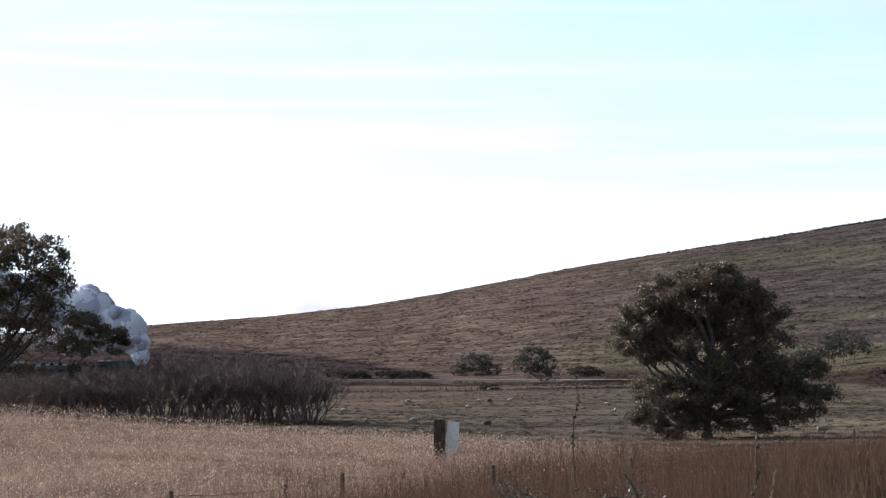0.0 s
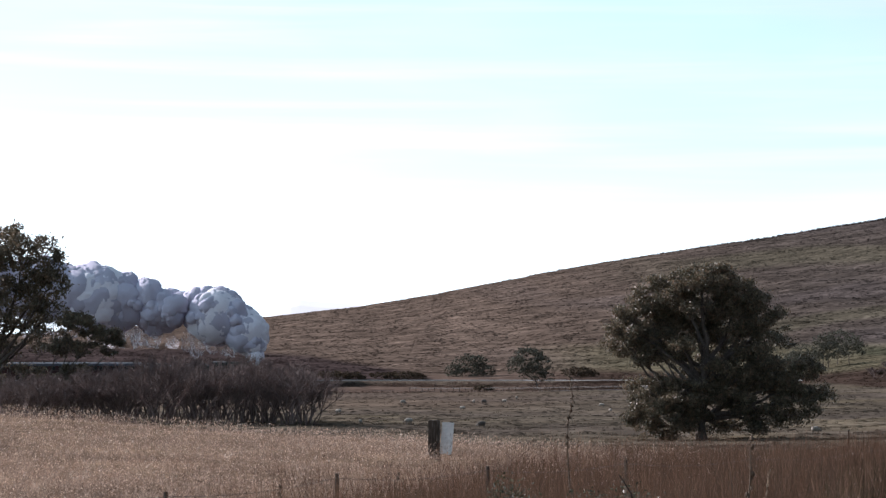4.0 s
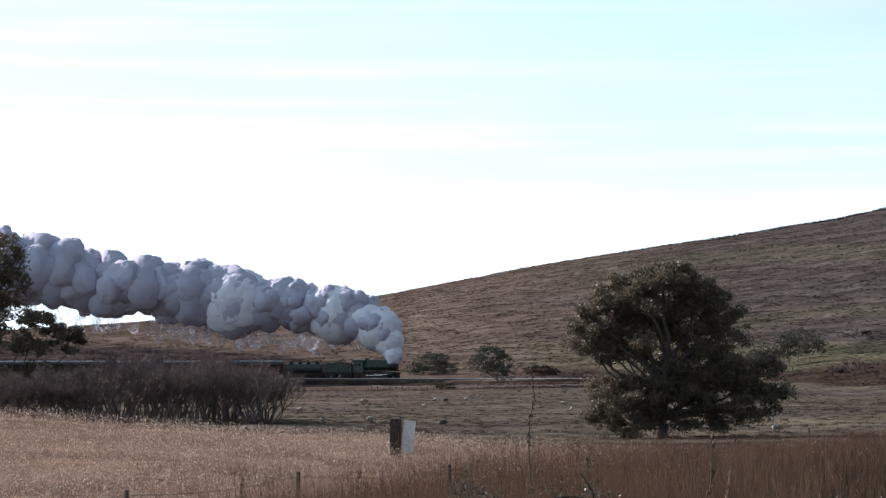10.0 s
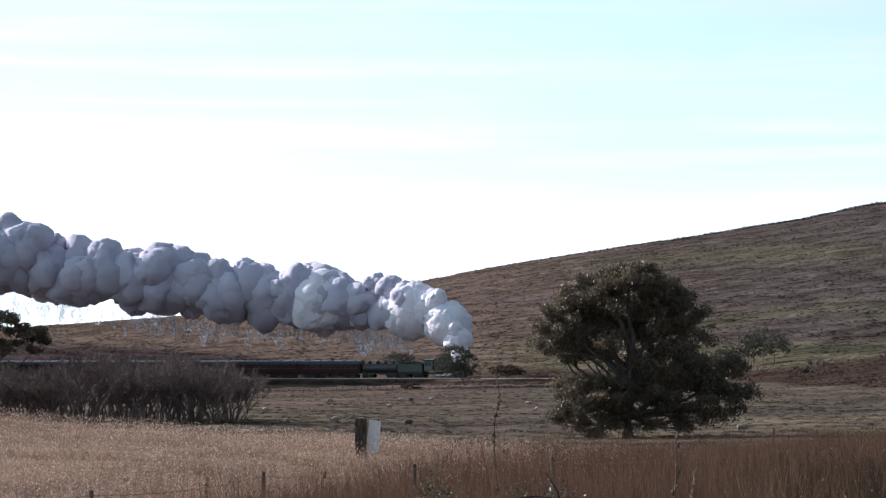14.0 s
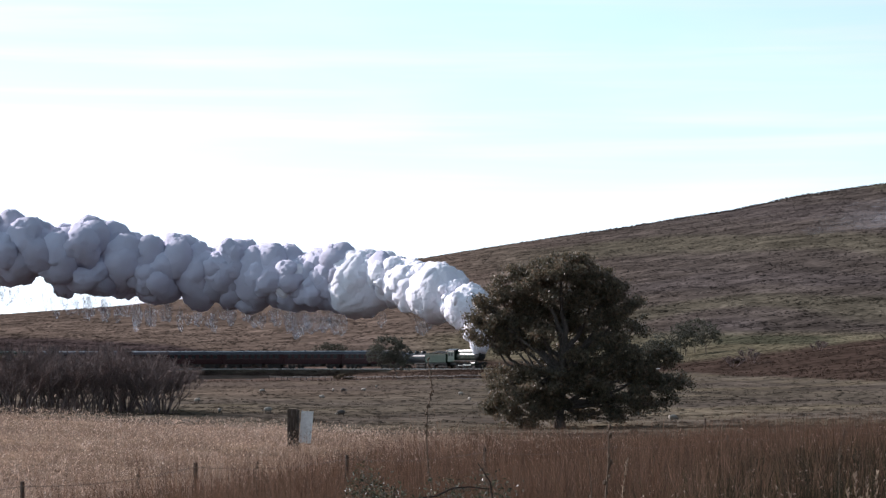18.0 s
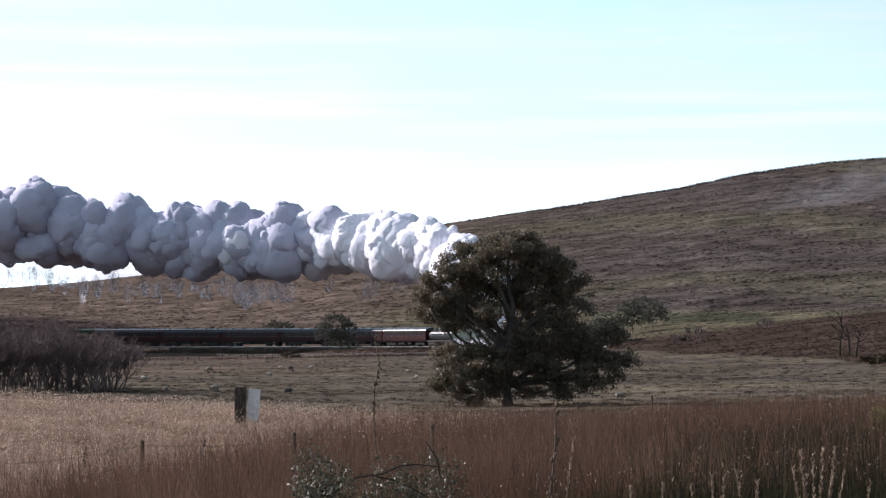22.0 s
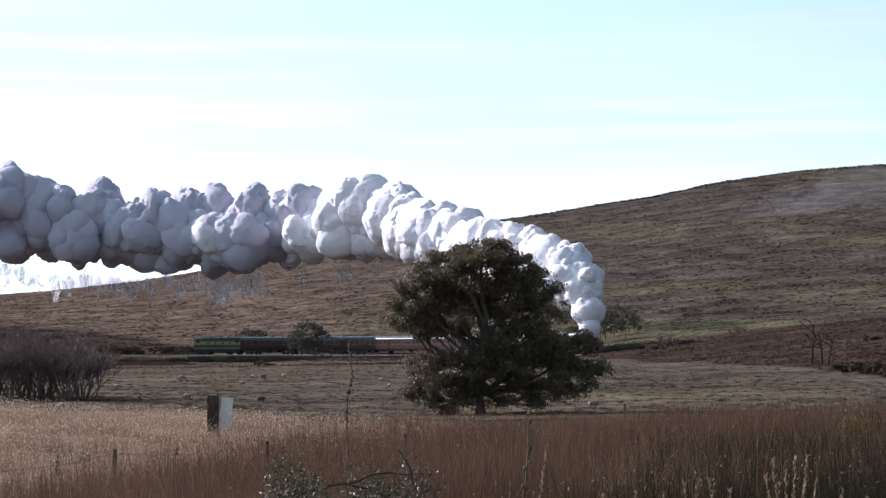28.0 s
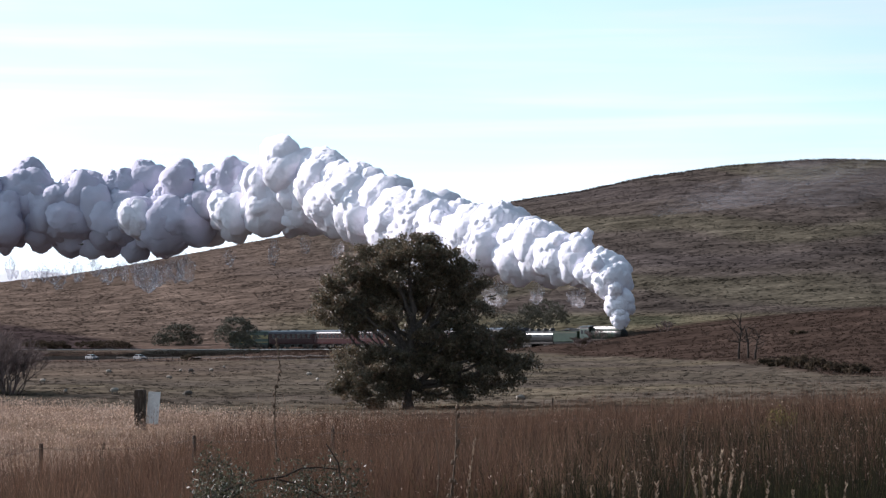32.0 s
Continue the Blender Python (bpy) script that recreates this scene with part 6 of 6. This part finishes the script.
def flight_rows(y, keys):
    rows = []
    for i, (t, u, v) in enumerate(keys):
        a, b = keys[max(i - 1, 0)], keys[min(i + 1, len(keys) - 1)]
        d = at(b[1], b[2], y) - at(a[1], a[2], y)
        turn = 0.0 if d.x >= 0 else -50.0
        rows.append((t, Matrix.Translation(at(u, v, y)) @ pose(0, 0, 0, 8, 0, 25 + turn)))
    return rows


# ---------------------------------------------------------------- plants close to the camera
# dark leaves; the bright third colour paints in their glints
M_SALT = material("grey_saltbush_leaf", (0.044, 0.046, 0.025), (0.022, 0.025, 0.014), (0.23, 0.225, 0.155), scale=9, rough=0.45, per="island", spec=0.35, translucent=0.25, spread=0.6)
M_STALK = material("dry_stalk", (0.115, 0.078, 0.052), (0.075, 0.05, 0.034), (0.18, 0.13, 0.09), scale=12, rough=0.8, stretch=(1, 1, .3))
M_SEED = material("pale_seed_head", (0.32, 0.24, 0.17), (0.22, 0.16, 0.11), (0.44, 0.35, 0.26), scale=30, rough=0.8, per="island", translucent=0.35, spread=0.35)


def build_saltbush(u, v, y, w, h, count, seed, mat=None, label="low grey-green bush with small glinting leaves in dry grass", leaf=1.0):
    rng = np.random.RandomState(seed)
    top = at(u, v, y)
    g0 = ground_at(top.x, y)
    ob = thing("saltbush", Matrix.Translation((top.x, y, g0)), label, "bush", "bushes on the verge")
    H = top.z - g0
    g = Geo()
    P, A = [], []
    for _ in range(16):
        tip = Vector((rng.uniform(-1, 1) * w, rng.uniform(-.4, .4) * w, H - h * rng.uniform(0, .75)))
        path = bend(rng, (rng.uniform(-.1, .1), 0, -.05), tip, 8, .1)
        g.tube(path, [.010 * (1 - .1 * i) for i in range(9)], 5, False)
        for _ in range(count // 4):
            k = rng.randint(4, 9)
            q = path[k].lerp(path[k - 1], rng.uniform())
            P.append(q + Vector(rng.normal(size=3)) * .035)
    part("stem_tangle", g, M_STALK, ob)["kind"] = "stuff"
    P = np.array([tuple(p) for p in P])
    n = len(P)
    a, b = rng.normal(size=(n, 3)), rng.normal(size=(n, 3))
    a[:, 2] = np.abs(a[:, 2])
    a /= np.linalg.norm(a, axis=1)[:, None]
    b = np.cross(a, b)
    b /= np.linalg.norm(b, axis=1)[:, None]
    s = rng.uniform(.007, .016, (n, 1)) * leaf
    v4 = np.stack([P, P + a * s + b * s * .42, P + a * s * 2, P + a * s - b * s * .42], 1).reshape(-1, 3)
    part("foliage", fast_mesh("foliage", v4, np.arange(4 * n).reshape(n, 4), mat or M_SALT), None, ob, "small dense leaves")


build_saltbush(918, 846, 14.0, .13, .30, 1300, 1)
build_saltbush(1070, 858, 14.5, .16, .24, 800, 2)
build_saltbush(1140, 852, 14.2, .10, .24, 500, 3)
build_saltbush(1010, 886, 13.5, .16, .18, 500, 4)
build_saltbush(930, 884, 13.2, .13, .2, 900, 6)
M_HERB = material("yellow_green_leaf", (0.16, 0.135, 0.035), (0.10, 0.09, 0.026), (0.30, 0.24, 0.07), scale=5, rough=0.5, per="island", spec=0.3, translucent=0.4, spread=0.5)
for u, v, w, n, seed in ((1936, 776, .30, 560, 11), (1968, 800, .26, 380, 12), (1905, 808, .24, 300, 13)):
    build_saltbush(u, v, 48.0, w, .55, n, seed, M_HERB, "yellow-green leafy herb standing among tall dry grass", 1.9)


def build_branch():
    ob = thing("dead_branch", Matrix.Identity(4), "arched bare dead branch over the verge grass", "branch")
    y = 13.6
    pts = [at(u, v, y) for u, v in ((900, 932), (940, 914), (985, 902), (1030, 896), (1060, 882), (1090, 880), (1125, 884))]
    g = Geo().tube(pts, [.007, .0065, .006, .0055, .005, .004, .003], 7)
    g.tube([at(u, v, y) for u, v in ((1012, 900), (1050, 908), (1085, 924), (1120, 945))], [.005, .0045, .004, .003], 6)
    part("limb", g, M_DEAD, ob, smooth=True)
    part("twig", Geo().tube([at(u, v, y + .1) for u, v in ((1130, 900), (1126, 872), (1112, 850), (1104, 838))], [.006, .005, .004, .003], 5), M_DEAD, ob)
    low = at(900, 932, y)
    part("base", Geo().tube([low, (low.x - .25, y, ground_at(low.x - .25, y) - .05)], [.012, .014], 6), M_DEAD, ob)


build_branch()


def build_weed(u, v, y, thick, knobs, label, seed, spike=.5):
    """A tall dry flower stalk with knobbly remains of its head."""
    rng = np.random.RandomState(seed)
    top = at(u, v, y)
    g0 = ground_at(top.x, y)
    H = top.z - g0
    ob = thing("weed_stalk", Matrix.Translation((top.x, y, g0)), label, "weed", "tall dry weeds")
    path = bend(rng, (rng.uniform(-.06, .06), 0, -.05), (0, 0, H), 8, .015)
    part("stem", Geo().tube(path, [thick * (1 - .08 * i) for i in range(9)], 6), M_STALK, ob)
    for _ in range(knobs):
        f = rng.uniform(1 - spike, 1.0)
        q = Vector((0, 0, 0)) + path[min(8, int(f * 8))].lerp(path[min(8, int(f * 8) + 1)], (f * 8) % 1)
        r = thick * rng.uniform(0.8, 1.4)
        w = rng.uniform(0, 6.28)
        part("seed_pod", Geo().lathe([(-r, .2 * r), (-.4 * r, r * .8), (.5 * r, r * .7), (1.2 * r, .15 * r)], "z", q + Vector((math.cos(w), math.sin(w), 0)) * thick * 1.2, 7), M_STALK, ob)


build_weed(1016, 652, 30, .014, 34, "very tall thin dry weed stalk above the grass", 1, .55)
build_weed(1337, 772, 14, .011, 40, "thick dry mullein stalk with knobbly seed spike", 2, .75)
build_weed(1300, 828, 14.5, .006, 16, "thin dry weed stalk with small pods", 3, .5)
build_weed(508, 842, 30, .012, 14, "short dark dry weed in the paddock grass", 4, .5)
build_weed(715, 834, 32, .012, 18, "short dark dry weed in the paddock grass", 5, .35)
build_weed(1116, 808, 26, .008, 12, "thin dry weed stalk with small pods", 6, .4)
build_weed(1755, 800, 22, .008, 10, "thin dry weed stalk with small pods", 7, .2)


def build_seed_grass(u, v, y, lean, seed):
    rng = np.random.RandomState(seed)
    top = at(u, v, y)
    g0 = ground_at(top.x, y)
    H = top.z - g0
    ob = thing("seed_grass", Matrix.Translation((top.x - lean * .15, y, g0)), "pale feathery grass seed head on a bent stalk", "grass", "seeding grasses near the camera")
    path = [Vector((lean * .15 * (i / 8) ** 2, 0, H * i / 8 - .02)) for i in range(9)]
    part("stalk", Geo().tube(path, [.0028] * 6 + [.0022, .0016, .001], 5), M_STALK, ob)
    g = Geo()
    for i in range(46):
        f = rng.uniform(.83, 1.0)
        q = path[int(f * 8)].lerp(path[min(8, int(f * 8) + 1)], (f * 8) % 1)
        w, ll = rng.uniform(0, 6.28), rng.uniform(.008, .018)
        e = q + Vector((math.cos(w) * ll * .55, math.sin(w) * ll * .55, ll))
        g.tube([q, q.lerp(e, .5) , e], [.001, .0026, .0008], 4, False)
    part("seed_head", g, M_SEED, ob, "pale feathery seed head")


for i, (u, v, lean) in enumerate(((1778, 850, -.4), (1800, 868, -.2), (1819, 848, .2), (1842, 846, .5), (1765, 880, -.7), (1617, 890, -.2), (1640, 895, .3), (1661, 885, -.6), (1790, 893, .1), (1838, 890, .6),
                                  (2052, 900, .9), (1470, 915, -.4), (1530, 905, .3), (1580, 910, -.3), (1370, 820, .6), (1860, 880, .8), (1700, 905, .2), (1950, 915, -.3), (1905, 905, .5), (2010, 912, -.5))):
    build_seed_grass(u, v, 9.0 + (i % 4) * .35, lean, 200 + i)


def motions():
    """All that moves: vehicles, their wheels, the smoke."""
    for ob, back, half in CARS:
        walk(ob, [(float(t), car_pose(float(t), back, half)) for t in np.arange(0, 32.5, 1.0)])
    for ob, r, x, y in ROLLERS:
        if r:
            n = int(32 * 7.0 / r / radians(80)) + 1
            walk(ob, [(32 * i / n, pose(x, y, r) @ Matrix.Rotation((front_s(32 * i / n) - front_s(0)) / r, 4, "Y")) for i in range(n + 1)])
    walk(COW, [(float(t), cow_pose(t)) for t in range(33)])
    for ob, at_u in DRIVES:
        walk(ob, [(float(t), drive_pose(at_u(t))) for t in range(33)])
    for ob, y, keys in FLIGHTS:
        walk(ob, flight_rows(y, keys))
    for ob, rows in PUFFS:
        walk(ob, rows)


motions()
